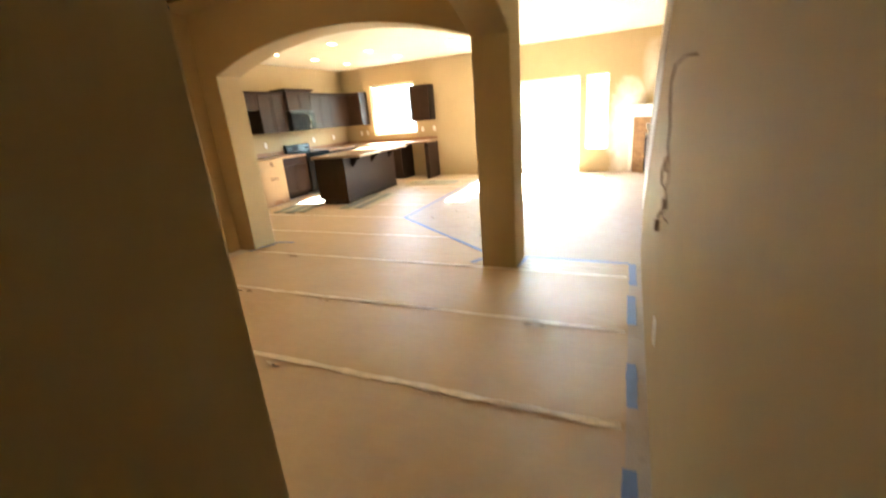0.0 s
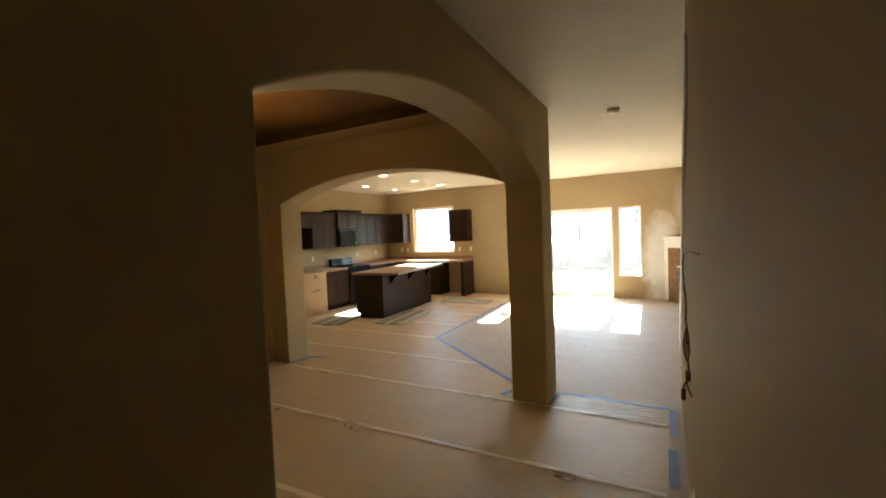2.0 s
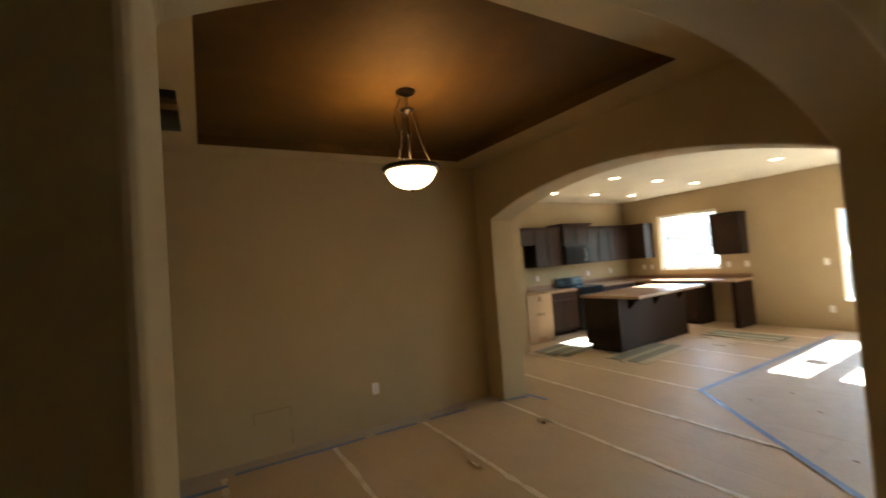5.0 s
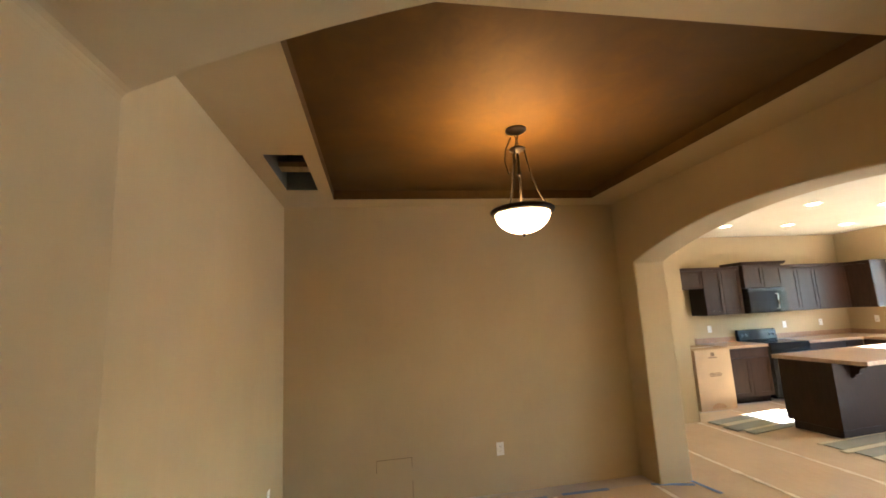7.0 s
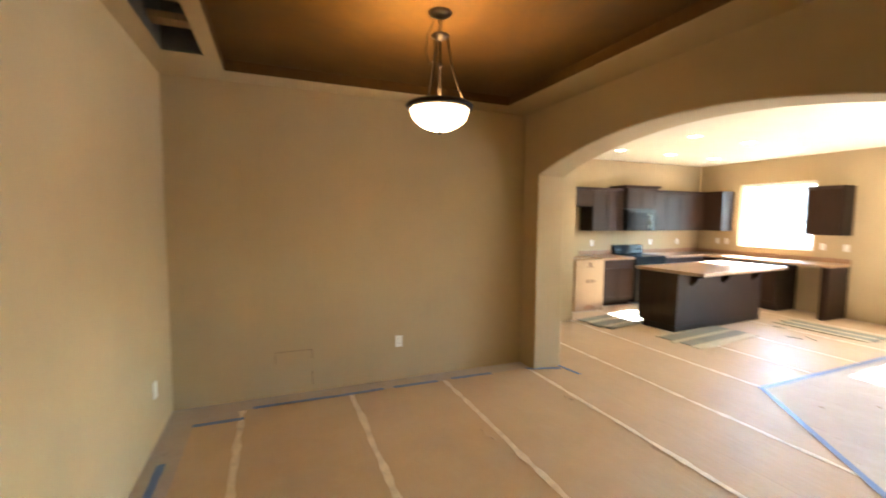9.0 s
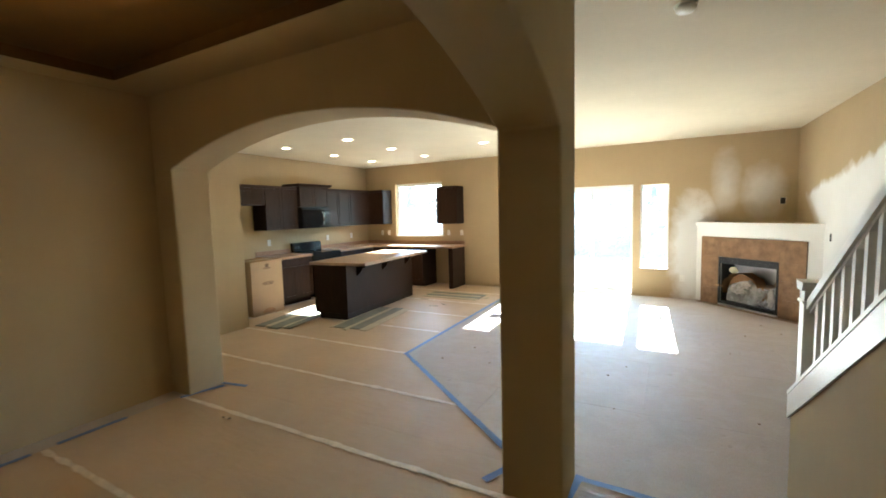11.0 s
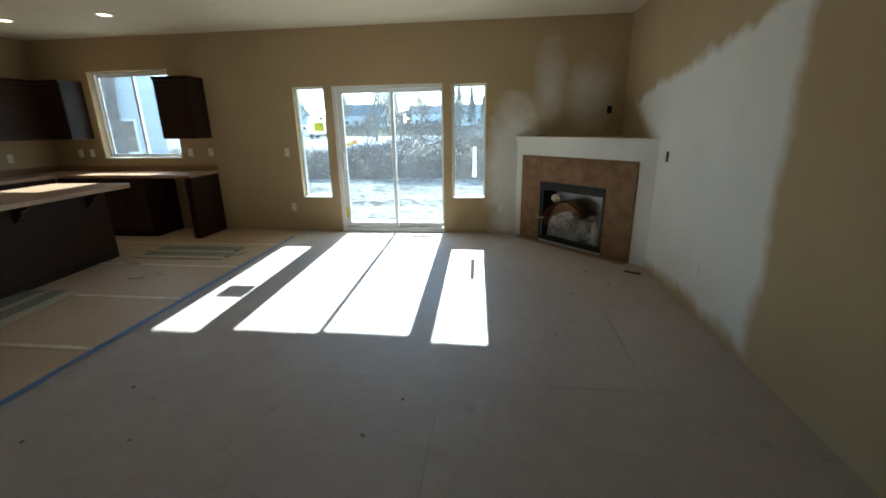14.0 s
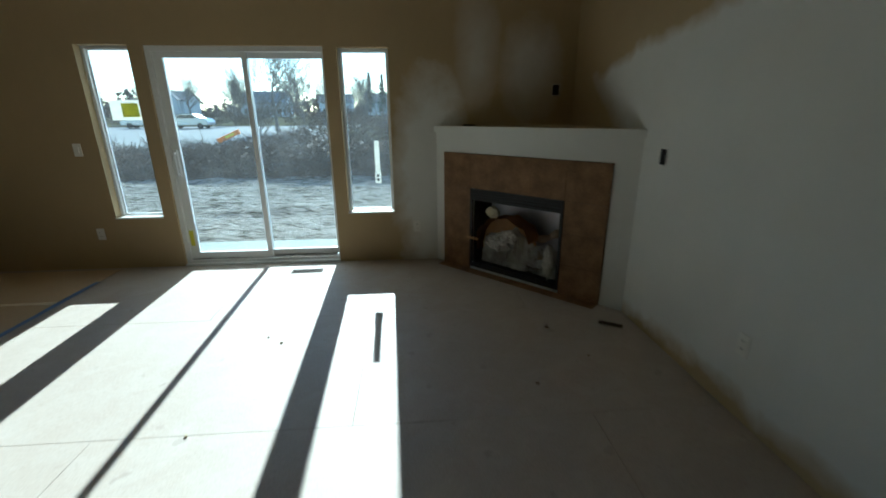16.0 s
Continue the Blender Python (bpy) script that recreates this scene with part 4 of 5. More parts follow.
# boards laid on the kitchen paper
def board_stack(m, length, widths, label):
    t = thing("board_stack", m, label, "boards", "boards on the kitchen floor")
    y = 0.0
    for i, (w, shade) in enumerate(widths):
        off = 0.05 * math.sin(i * 2.3)
        part("board", bx(off, length + off * 0.6, y, y + w - 0.004, 0.008, 0.020, 0.0015), shade, t)
        y += w
    return t


D, L = M_RUNNER_D, M_RUNNER_L
board_stack(pose(-4.02, 6.05, 0, 0, 0, 96), 1.35, [(0.14, L), (0.17, D), (0.08, L), (0.20, D), (0.05, L)], "grey-green and pale boards lying along the island")
board_stack(pose(-4.58, 8.45, 0, 0, 0, 1), 1.15, [(0.1, L), (0.16, D), (0.08, L), (0.16, D), (0.06, L)], "grey-green and pale boards lying before the sink")
board_stack(pose(-5.15, 5.70, 0, 0, 0, 100), 1.4, [(0.12, D), (0.06, L), (0.2, D), (0.1, L), (0.17, D)], "grey-green boards lying between island and range")

# ---- fireplace ----
fp = thing("fireplace", pose(0.123, 10.0, 0, 0, 0, -45.97), "corner gas fireplace with rust tile surround and white primed box", "fireplace")
part("front", holed(0.0, 1.927, 0.0, 1.30, [(0.44, 1.39, 0.03, 0.80)], "y", 0.0, 0.05), M_PRIMED, fp, "white primed front")
inv = pose(0.123, 10.0, 0, 0, 0, -45.97).inverted()
tri = [(inv @ Vector(p)).xy for p in ((0.10, 9.998, 0), (1.46, 8.59, 0), (1.46, 9.998, 0))]
part("mantel_top", prism([tuple(p) for p in tri], "z", 1.301, 1.357), M_PRIMED, fp, "flat mantel shelf")
part("shelf_paint", prism([(0.05, 0.01), (1.88, 0.01), (0.965, 0.92)], "z", 1.3575, 1.3595), M_WALL, fp, "tan painted shelf")
part("grout", holed(0.105, 1.745, 0.0, 1.12, [(0.44, 1.39, -0.01, 0.80)], "y", -0.006, -0.0005), M_GROUT, fp)
zc, g = [0.0, 0.267, 0.534, 0.80], 0.0008
cells = [(0.108, 0.44, zc[i], zc[i + 1]) for i in range(3)] + [(1.39, 1.742, zc[i], zc[i + 1]) for i in range(3)]
xc = [0.108, 0.44, 0.757, 1.073, 1.39, 1.742]
cells += [(xc[i], xc[i + 1], 0.80, 1.117) for i in range(5)]
for a, b, c, d in cells:
    part("tile", bx(a + g, b - g, -0.014, -0.0062, c + g, d - g, 0.0005), M_TILE, fp)
fbx = bmesh.new()
add_box(fbx, 0.44, 1.39, 0.34, 0.36, 0.03, 0.80)
add_box(fbx, 0.44, 0.455, 0.051, 0.34, 0.03, 0.80)
add_box(fbx, 1.375, 1.39, 0.051, 0.34, 0.03, 0.80)
add_box(fbx, 0.455, 1.375, 0.051, 0.34, 0.03, 0.045)
add_box(fbx, 0.455, 1.375, 0.051, 0.34, 0.785, 0.80)
part("firebox", fbx, M_SOOT, fp, "dark steel firebox")
part("metal_frame", holed(0.442, 1.388, 0.032, 0.798, [(0.466, 1.364, 0.075, 0.695)], "y", -0.022, -0.002), M_IRON, fp, "black metal fireplace frame")
for k in range(3):
    part("louver", bx(0.46, 1.37, -0.03, -0.0225, 0.705 + k * 0.028, 0.724 + k * 0.028, 0.002), M_IRON, fp)
for k in range(2):
    part("louver", bx(0.46, 1.37, -0.03, -0.0225, 0.042 + k * 0.026, 0.06 + k * 0.026, 0.002), M_IRON, fp)
rear = bmesh.new()
add_box(rear, 0.47, 1.36, 0.30, 0.31, 0.05, 0.72)
part("foil_lining", rear, M_FOIL, fp, "shiny metal back lining")
for i, (x0, x1, y, z, r) in enumerate(((0.55, 1.28, 0.20, 0.17, 0.05), (0.6, 1.05, 0.15, 0.27, 0.045), (0.8, 1.25, 0.22, 0.30, 0.04))):
    n = 9
    pts = [(x0 + (x1 - x0) * k / n, y + 0.03 * math.sin(k * 1.7 + i), z + 0.02 * math.sin(k * 1.1 + 2 * i) + (0.14 if i == 2 else 0.06) * k / n * (1 if i != 1 else -1)) for k in range(n + 1)]
    part("log", tube(pts, [r * (0.8 + 0.25 * math.sin(k * 2.1 + i)) for k in range(n + 1)], 9), M_LOG, fp, smooth=True)


def crumpled(cx, cy, cz, rx, ry, rz, seed, amount=0.35, sub=4):
    bm = bmesh.new()
    bmesh.ops.create_icosphere(bm, subdivisions=sub, radius=1)
    for v in bm.verts:
        n = v.co.normalized()
        k = 1 + amount * noise.noise(n * 2.3 + Vector((seed, 0, 0))) + amount * 0.5 * abs(noise.noise(n * 6.0 + Vector((0, seed, 0)))) - 0.1
        v.co = Vector((cx + n.x * k * rx, cy + n.y * k * ry, cz + n.z * k * rz))
    return bm


bag = thing("plastic_bag", pose(0.123, 10.0, 0, 0, 0, -45.97), "crumpled white plastic bag of parts inside the firebox", "bag")
for k, (x, y, z, a, b, c) in enumerate(((0.83, 0.055, 0.38, 0.10, 0.045, 0.06), (0.72, 0.055, 0.29, 0.12, 0.045, 0.07), (1.25, 0.05, 0.24, 0.045, 0.03, 0.14))):
    part("sack", crumpled(x, y, z, a, b, c, 1.0 + 4.1 * k, 0.6, 3), M_BAG, bag)
drape = bmesh.new()
dn, dm = 64, 26
dv = []
for i in range(dn + 1):
    u = i / dn
    x = 0.53 + 0.80 * u
    top = 0.34 + 0.10 * math.exp(-((u - 0.42) / 0.2) ** 2) + 0.03 * math.sin(u * 17) + 0.05 * noise.noise(Vector((u * 7, 2, 0)))
    col = []
    for j in range(dm + 1):
        v = j / dm
        fold = abs(noise.noise(Vector((x * 13, v * 1.6, 3.0)))) * 0.05 + abs(noise.noise(Vector((x * 31 + v * 3, v * 4, 8.0)))) * 0.022
        col.append(drape.verts.new((x + 0.02 * noise.noise(Vector((x * 5, v * 3, 6))), 0.035 + 0.07 * v * v - fold + 0.03, 0.085 + (top - 0.085) * v)))
    dv.append(col)
for i in range(dn):
    for j in range(dm):
        drape.faces.new((dv[i][j], dv[i + 1][j], dv[i + 1][j + 1], dv[i][j + 1]))
bmesh.ops.solidify(drape, geom=list(drape.faces), thickness=0.0015)
part("drape", drape, M_BAGTHIN, bag, "draped crumpled milky plastic sheet", smooth=True)
flap = thing("cardboard_sheet", pose(0.123, 10.0, 0, 0, 0, -45.97), "bent piece of brown cardboard leaning in the firebox", "cardboard")
cbm = bmesh.new()
rows = []
for i in range(15):
    a = math.radians(-20 + i * 13)
    rows.append([cbm.verts.new((0.80 - 0.30 * math.cos(a), y + 0.012 * math.sin(i * 1.7), 0.30 + 0.26 * math.sin(a) + 0.012 * math.sin(i * 2.2))) for y in (0.0, 0.2)])
for a, b in zip(rows, rows[1:]):
    cbm.faces.new((a[0], a[1], b[1], b[0]))
geo = bmesh.ops.solidify(cbm, geom=list(cbm.faces), thickness=0.006)
part("sheet", cbm, M_CARTON, flap, smooth=True)
back = [(0.80 + 0.285 * math.cos(math.radians(a)), 0.30 + 0.245 * math.sin(math.radians(a))) for a in range(0, 181, 12)]
part("back_panel", prism(back + [(0.52, 0.16), (1.08, 0.16)], "y", 0.13, 0.136), M_CARTON, flap)
part("strip", bx(0.425, 0.56, -0.045, -0.040, 0.318, 0.342), M_CARTON, flap, "cardboard strip sticking out past the frame")
part("wad", crumpled(0.68, 0.02, 0.60, 0.075, 0.03, 0.055, 15.0), M_RUNNER_L, flap, smooth=True)
bit = thing("mantel_scrap", pose(0.123, 10.0, 1.3597, 0, 0, -45.97) @ pose(0.36, 0.05, 0, 0, 0, 8), "small black plastic offcut lying on the mantel shelf", "scrap")
part("body", bx(-0.05, 0.05, -0.02, 0.02, 0.0, 0.014, 0.003), M_IRON, bit)
part("tab", bx(0.051, 0.075, -0.008, 0.008, 0.0, 0.008, 0.002), M_IRON, bit)
hearth = tagged(new("hearth"), "brown tile strip on the floor before the fireplace", "hearth", kind="structure")
hearth.matrix_basis = pose(0.123, 10.0, 0, 0, 0, -45.97)
for i in range(5):
    part("tile", bx(xc[i] + 0.002, xc[i + 1] - 0.002, -0.115, -0.016, -0.002, 0.003, 0.0012), M_TILE, hearth)

# ---- staircase ----
st = thing("staircase", pose(0, 0, 0), "plywood stairs with white newel, balusters and handrail", "staircase")
X0, X1 = HX + 0.116, EX - 0.001
for i in range(15):
    y1 = 4.22 - i * 0.27
    part("step", bx(X0, X1, y1 - 0.295, y1, (i * 0.188 - 0.02) if i else 0.0, (i + 1) * 0.188, 0.004), M_PLANK, st)


def sloped(x0, x1, ya, yb, za, zb, h):
    """A board with a vertical depth h that runs from ya to yb, its top edge from za to zb."""
    return prism([(ya, za), (yb, zb), (yb, zb - h), (ya, za - h)], "x", x0, x1)


ya, yb = tip_y + 0.05, full_y + 0.002
za, zb = slope_z(ya) + 0.03, slope_z(yb) + 0.03
part("skirt_board", sloped(HX - 0.009, HX - 0.0005, ya, yb, za - 0.002, zb - 0.002, 0.135), M_TRIM, st, "white sloping skirt board")
part("skirt_board", sloped(HX + 0.1155, HX + 0.134, ya, yb, za - 0.002, zb - 0.002, 0.135), M_TRIM, st)
part("cap_rail", sloped(HX - 0.012, HX + 0.142, ya, yb, za + 0.022, zb + 0.022, 0.0235), M_TRIM, st, "white cap on the stair wall")
NX0, NX1, NY0, NY1 = HX - 0.008, HX + 0.074, 4.20, 4.282
nw = part("newel_post", bx(NX0, NX1, NY0, NY1, slope_z(4.25) + 0.03, 1.20, 0.004), M_TRIM, st, "square white newel post")
capb = bmesh.new()
add_box(capb, NX0 - 0.008, NX1 + 0.008, NY0 - 0.008, NY1 + 0.008, 1.135, 1.15, 0.003)
cap2 = prism([(NY0 - 0.004, 1.2005), (NY1 + 0.004, 1.2005), (NY1 + 0.022, 1.245), (NY0 - 0.022, 1.245)], "x", NX0 - 0.012, NX1 + 0.012)
part("newel_collar", capb, M_TRIM, nw)
part("newel_cap", cap2, M_TRIM, nw, "flared square cap")
ry0, ry1 = 4.199, full_y + 0.002
rz0 = 1.155
rz1 = rz0 + sl * (ry0 - ry1)
part("handrail", sloped(HX + 0.002, HX + 0.064, ry0, ry1, rz0, rz1, 0.05), M_TRIM, st, "white sloping handrail")
part("handrail_fillet", sloped(HX + 0.015, HX + 0.051, ry0, ry1, rz0 - 0.0505, rz1 - 0.0505, 0.018), M_TRIM, st)
y = 4.10
while y > full_y + 0.06:
    top = rz0 + sl * (ry0 - y) - 0.065
    bal = prism([(y - 0.016, slope_z(y - 0.016) + 0.045), (y + 0.016, slope_z(y + 0.016) + 0.045), (y + 0.016, top - sl * 0.016), (y - 0.016, top + sl * 0.016)], "x", HX + 0.017, HX + 0.049)
    part("baluster", bal, M_TRIM, st)
    y -= 0.105

# ---- lamps ----
def can_light(x, y, lit=True):
    c = thing("recessed_light", pose(x, y, CEIL), "round recessed ceiling light, " + ("switched on" if lit else "switched off"), "ceiling light", "recessed lights")
    part("trim_ring", lathe([(0.098, -0.0005), (0.098, -0.004), (0.09, -0.008), (0.072, -0.006), (0.07, -0.0005)], 36), M_CANRING, c, smooth=True)
    # Unlit cans have no depth: a dark disc stands for their shaded inside.
    part("bulb" if lit else "reflector", lathe([(0.069, -0.001), (0.06, -0.0035), (0.03, -0.005), (0.002, -0.0055)], 28), M_CAN if lit else M_SOOT, c, "warm frosted bulb face" if lit else "flush disc, dark for the shade inside the can", smooth=True)
    return c


for x in (-6.04, -4.69):
    for y in (6.61, 7.77, 8.93):
        can_light(x, y)
can_light(-3.09, 8.18)
can_light(-0.19, 2.03, False)

LX, LY = -2.87, 2.05
lamp = thing("pendant_lamp", pose(LX, LY, 0), "bronze bowl pendant with a lit alabaster glass shade", "pendant lamp")
part("canopy", lathe([(0.002, TRAY - 0.0005), (0.068, TRAY - 0.0005), (0.066, TRAY - 0.012), (0.045, TRAY - 0.024), (0.018, TRAY - 0.034), (0.002, TRAY - 0.036)], 32), M_BRONZE, lamp, smooth=True)
for k in range(3):
    zt = TRAY - 0.034 - k * 0.028
    ring = [(0.009 * math.cos(a) * (1 if k % 2 else 0.2), 0.009 * math.cos(a) * (0.2 if k % 2 else 1), zt - 0.017 + 0.018 * math.sin(a)) for a in [j * math.tau / 12 for j in range(13)]]
    part("chain_link", tube(ring, 0.003, 6), M_BRONZE, lamp, smooth=True)
hz = TRAY - 0.135
part("hub", lathe([(0.002, hz + 0.025), (0.014, hz + 0.022), (0.02, hz + 0.012), (0.052, hz + 0.004), (0.055, hz - 0.004), (0.03, hz - 0.016), (0.012, hz - 0.03), (0.002, hz - 0.032)], 28), M_BRONZE, lamp, smooth=True)
RZ = 2.305
part("stem", tube([(0, 0, hz - 0.03), (0, 0, 2.50), (0, 0, RZ - 0.02)], 0.008, 10), M_BRONZE, lamp, smooth=True)
part("stem_knuckle", lathe([(0.002, 2.56), (0.014, 2.555), (0.016, 2.54), (0.01, 2.525), (0.002, 2.52)], 16), M_BRONZE, lamp, smooth=True)
for k in range(3):
    a = math.radians(75 + 120 * k)
    ca, sa = math.cos(a), math.sin(a)
    pts = [(0.042 * ca, 0.042 * sa, hz), (0.055 * ca, 0.055 * sa, hz - 0.08), (0.075 * ca, 0.075 * sa, hz - 0.18), (0.115 * ca, 0.115 * sa, hz - 0.30), (0.15 * ca, 0.15 * sa, RZ + 0.035), (0.172 * ca, 0.172 * sa, RZ + 0.005)]
    part("arm", tube(pts, 0.0048, 8), M_BRONZE, lamp, "slim curved bronze arm", smooth=True)
wire = [(-0.02, -0.03, TRAY - 0.045), (-0.075, -0.055, hz + 0.02), (-0.085, -0.06, hz - 0.06), (-0.065, -0.045, hz - 0.15), (-0.03, -0.02, hz - 0.13), (-0.008, -0.01, hz - 0.06)]
part("lamp_cord", tube(wire, 0.004, 6), M_BRONZE, lamp, "loose loop of lamp cord", smooth=True)
part("rim", lathe([(0.158, RZ + 0.012), (0.19, RZ + 0.010), (0.203, RZ - 0.002), (0.196, RZ - 0.018), (0.175, RZ - 0.026), (0.162, RZ - 0.02), (0.156, RZ)], 48, False), M_BRONZE, lamp, "broad bronze rim", smooth=True)
bowl = [(0.172 * math.cos(t), RZ - 0.02 - 0.128 * math.sin(t)) for t in [i * math.pi / 2 / 12 for i in range(12)]] + [(0.003, RZ - 0.148)]
inner = [(r * 0.965, z + 0.006) for r, z in reversed(bowl)]
part("glass_bowl", lathe(bowl + inner, 48, False), M_BOWL, lamp, "glowing alabaster glass bowl", smooth=True)
part("finial", lathe([(0.002, RZ - 0.146), (0.012, RZ - 0.150), (0.014, RZ - 0.156), (0.007, RZ - 0.165), (0.002, RZ - 0.170)], 16), M_BRONZE, lamp, smooth=True)
bulb = new("lamp_bulb_light", bpy.data.lights.new("lamp_bulb_light", "POINT"))
bulb.data.energy, bulb.data.color, bulb.data.shadow_soft_size = BULB, (1.0, 0.60, 0.22), 0.05
bulb.location = (LX, LY, RZ - 0.075)

# ---- small fittings ----
sm = thing("smoke_alarm", pose(-0.243, 4.439, CEIL), "round white smoke alarm on the ceiling", "smoke alarm")
part("base", lathe([(0.002, -0.0005), (0.062, -0.0005), (0.062, -0.012), (0.002, -0.012)], 32), M_PLATE, sm)
part("cover", lathe([(0.055, -0.0125), (0.055, -0.03), (0.045, -0.042), (0.002, -0.044)], 32), M_PLATE, sm, smooth=True)


def floor_vent(m, label):
    v = thing("floor_vent", m, label, "floor vent", "floor vents")
    part("frame", holed(0, 0.30, 0, 0.10, [(0.015, 0.285, 0.015, 0.085)], "z", 0.0, 0.005), M_VENT, v)
    # No depth here: the shade in the duct is this sheet's colour.
    part("duct_opening", bx(0.015, 0.285, 0.015, 0.085, 0.0003, 0.001), M_DARKHOLE, v, "flat sheet coloured for the shade down the duct")
    for k in range(6):
        part("slat", bx(0.015, 0.285, 0.018 + k * 0.0118, 0.022 + k * 0.0118, 0.0012, 0.0045), M_VENT, v)
    return v


floor_vent(pose(-1.33, 9.68, 0, 0, 0, 2), "brown metal floor vent before the patio door")
floor_vent(pose(1.20, 8.44, 0, 0, 0, -32) @ Matrix.Diagonal((0.55, 0.45, 1, 1)), "brown metal floor vent beside the fireplace")

duct = thing("ceiling_duct", pose(0, 0, 0), "open sheet-metal duct in the dining ceiling", "duct")
db = bmesh.new()
zt = CEIL + 0.30
add_box(db, vx0 - 0.012, vx0 - 0.001, vy0 - 0.012, vy1 + 0.012, DCEIL + 0.0045, zt)
add_box(db, vx1 + 0.001, vx1 + 0.012, vy0 - 0.012, vy1 + 0.012, DCEIL + 0.0045, zt)
add_box(db, vx0, vx1, vy0 - 0.012, vy0 - 0.001, DCEIL + 0.0045, zt)
add_box(db, vx0, vx1, vy1 + 0.001, vy1 + 0.012, DCEIL + 0.0045, zt)
part("duct_side", db, M_DUCT, duct)
# Shade up the duct is put into the colour of its top.
part("duct_top", bx(vx0, vx1, vy0, vy1, zt - 0.02, zt - 0.005), M_DARKHOLE, duct, "duct top coloured for the shade inside")
part("cross_brace", bx(vx0 + 0.2, vx0 + 0.32, vy0, vy1, DCEIL + 0.09, DCEIL + 0.13), M_PLANK, duct, "wooden brace across the opening")

cable = thing("hanging_cable", pose(0, 0, 0), "loose brown cable with connectors hanging out of the hall wall", "cable")
cp = [(HX + 0.01, 1.27, 1.55), (HX - 0.02, 1.36, 1.556), (HX - 0.035, 1.47, 1.545), (HX - 0.038, 1.55, 1.50), (HX - 0.034, 1.58, 1.42), (HX - 0.028, 1.59, 1.36), (HX - 0.03, 1.605, 1.30), (HX - 0.024, 1.58, 1.25), (HX - 0.022, 1.56, 1.20), (HX - 0.026, 1.60, 1.155), (HX - 0.022, 1.58, 1.12)]
part("cable", tube(cp, 0.003, 8), M_WIRE, cable, smooth=True)
part("loop", tube([(HX - 0.026, 1.60, 1.155), (HX - 0.035, 1.66, 1.165), (HX - 0.038, 1.65, 1.21), (HX - 0.03, 1.63, 1.26), (HX - 0.028, 1.62, 1.21)], 0.004, 8), M_WIRE, cable, smooth=True)
part("connector", bx(HX - 0.035, HX - 0.018, 1.575, 1.60, 1.09, 1.125, 0.003), M_WIRE, cable)
part("tail", tube([(HX - 0.027, 1.59, 1.09), (HX - 0.03, 1.61, 1.07), (HX - 0.026, 1.57, 1.062), (HX - 0.02, 1.52, 1.06)], 0.003, 6), M_WIRE, cable, smooth=True)
part("tail", tube([(HX - 0.03, 1.61, 1.08), (HX - 0.038, 1.66, 1.05), (HX - 0.04, 1.68, 1.03)], 0.004, 6), M_WIRE, cable, smooth=True)
part("plug", bx(HX - 0.048, HX - 0.032, 1.67, 1.69, 0.985, 1.03, 0.003), M_WIRE, cable)
cut = thing("wall_cut_lines", pose(0, 0, 0), "thin pencilled cut lines on the dining wall", "wall marks")
part("line", bx(DWX + 0.0005, DWX + 0.002, 1.10, 1.42, 0.40, 0.404), M_INK, cut)
part("line", bx(DWX + 0.0005, DWX + 0.002, 1.418, 1.423, 0.06, 0.20), M_INK, cut)
part("line", bx(DWX + 0.0005, DWX + 0.002, 1.098, 1.102, 0.30, 0.40), M_INK, cut)
part("line", bx(DWX + 0.0005, DWX + 0.002, 1.418, 1.422, 0.32, 0.404), M_INK, cut)

tg = thing("wall_control", pose(EX, 5.80, 1.40), "white control hanging by a pale strap on the living room wall", "control")
part("body", bx(-0.022, -0.001, -0.045, 0.035, 0.0, 0.11, 0.004), M_PLATE, tg)
part("strap", prism([(0.0, 0.11), (0.03, 0.11), (0.075, 0.235), (0.045, 0.235)], "x", -0.008, -0.001), M_RUNNER_L, tg, "pale strap")
part("label", bx(-0.0245, -0.0223, -0.02, 0.01, 0.03, 0.07), M_BLUE, tg, "small blue mark")

# torn flaps of paper beside the seams
for x, y, r, w in ((-3.15, 2.60, 8, 0.16), (-2.2, 2.61, -6, 0.10), (-3.45, 3.58, 12, 0.08), (-1.9, 1.70, -10, 0.12), (-0.4, 2.62, 5, 0.14)):
    fb = bmesh.new()
    rows = [[fb.verts.new((w * (i / 6 - 0.5), -0.05 * j / 5, 0.010 + 0.022 * (j / 5) ** 2 * (1 + 0.5 * math.sin(i * 1.3)))) for j in range(6)] for i in range(7)]
    for i in range(6):
        for j in range(5):
            fb.faces.new((rows[i][j], rows[i + 1][j], rows[i + 1][j + 1], rows[i][j + 1]))
    fl = obj("paper_flap", fb, M_PAPER, None, "torn curled flap of brown floor paper beside a seam", "paper", "torn paper flaps", smooth=True)
    fl.matrix_basis = pose(x, y, 0, 0, 0, r)
for y, wd in ((3.70, 0.05), (3.79, 0.085), (3.90, 0.09)):
    ribbon("packing_tape", (-0.74, y), (0.19, y + 0.02), wd, M_PACK, "shiny clear packing tape over the paper edge", "tape", "clear packing tapes", wav=0.012, n=70, torn=0.1)

# scattered bits on the floor
rnd = random.Random(4)
for k in range(26):
    x, y = rnd.uniform(-2.6, 1.2), rnd.uniform(4.3, 8.6)
    d = crumpled(0, 0, 0.006, rnd.uniform(0.006, 0.016), rnd.uniform(0.005, 0.012), 0.006, k * 1.7, 0.4, 1)
    bit = obj("floor_debris", d, M_INK if k % 3 else M_RUNNER_L, None, "small crumb of building debris on the subfloor", "debris", "floor debris")
    bit.matrix_basis = pose(x, y, 0)
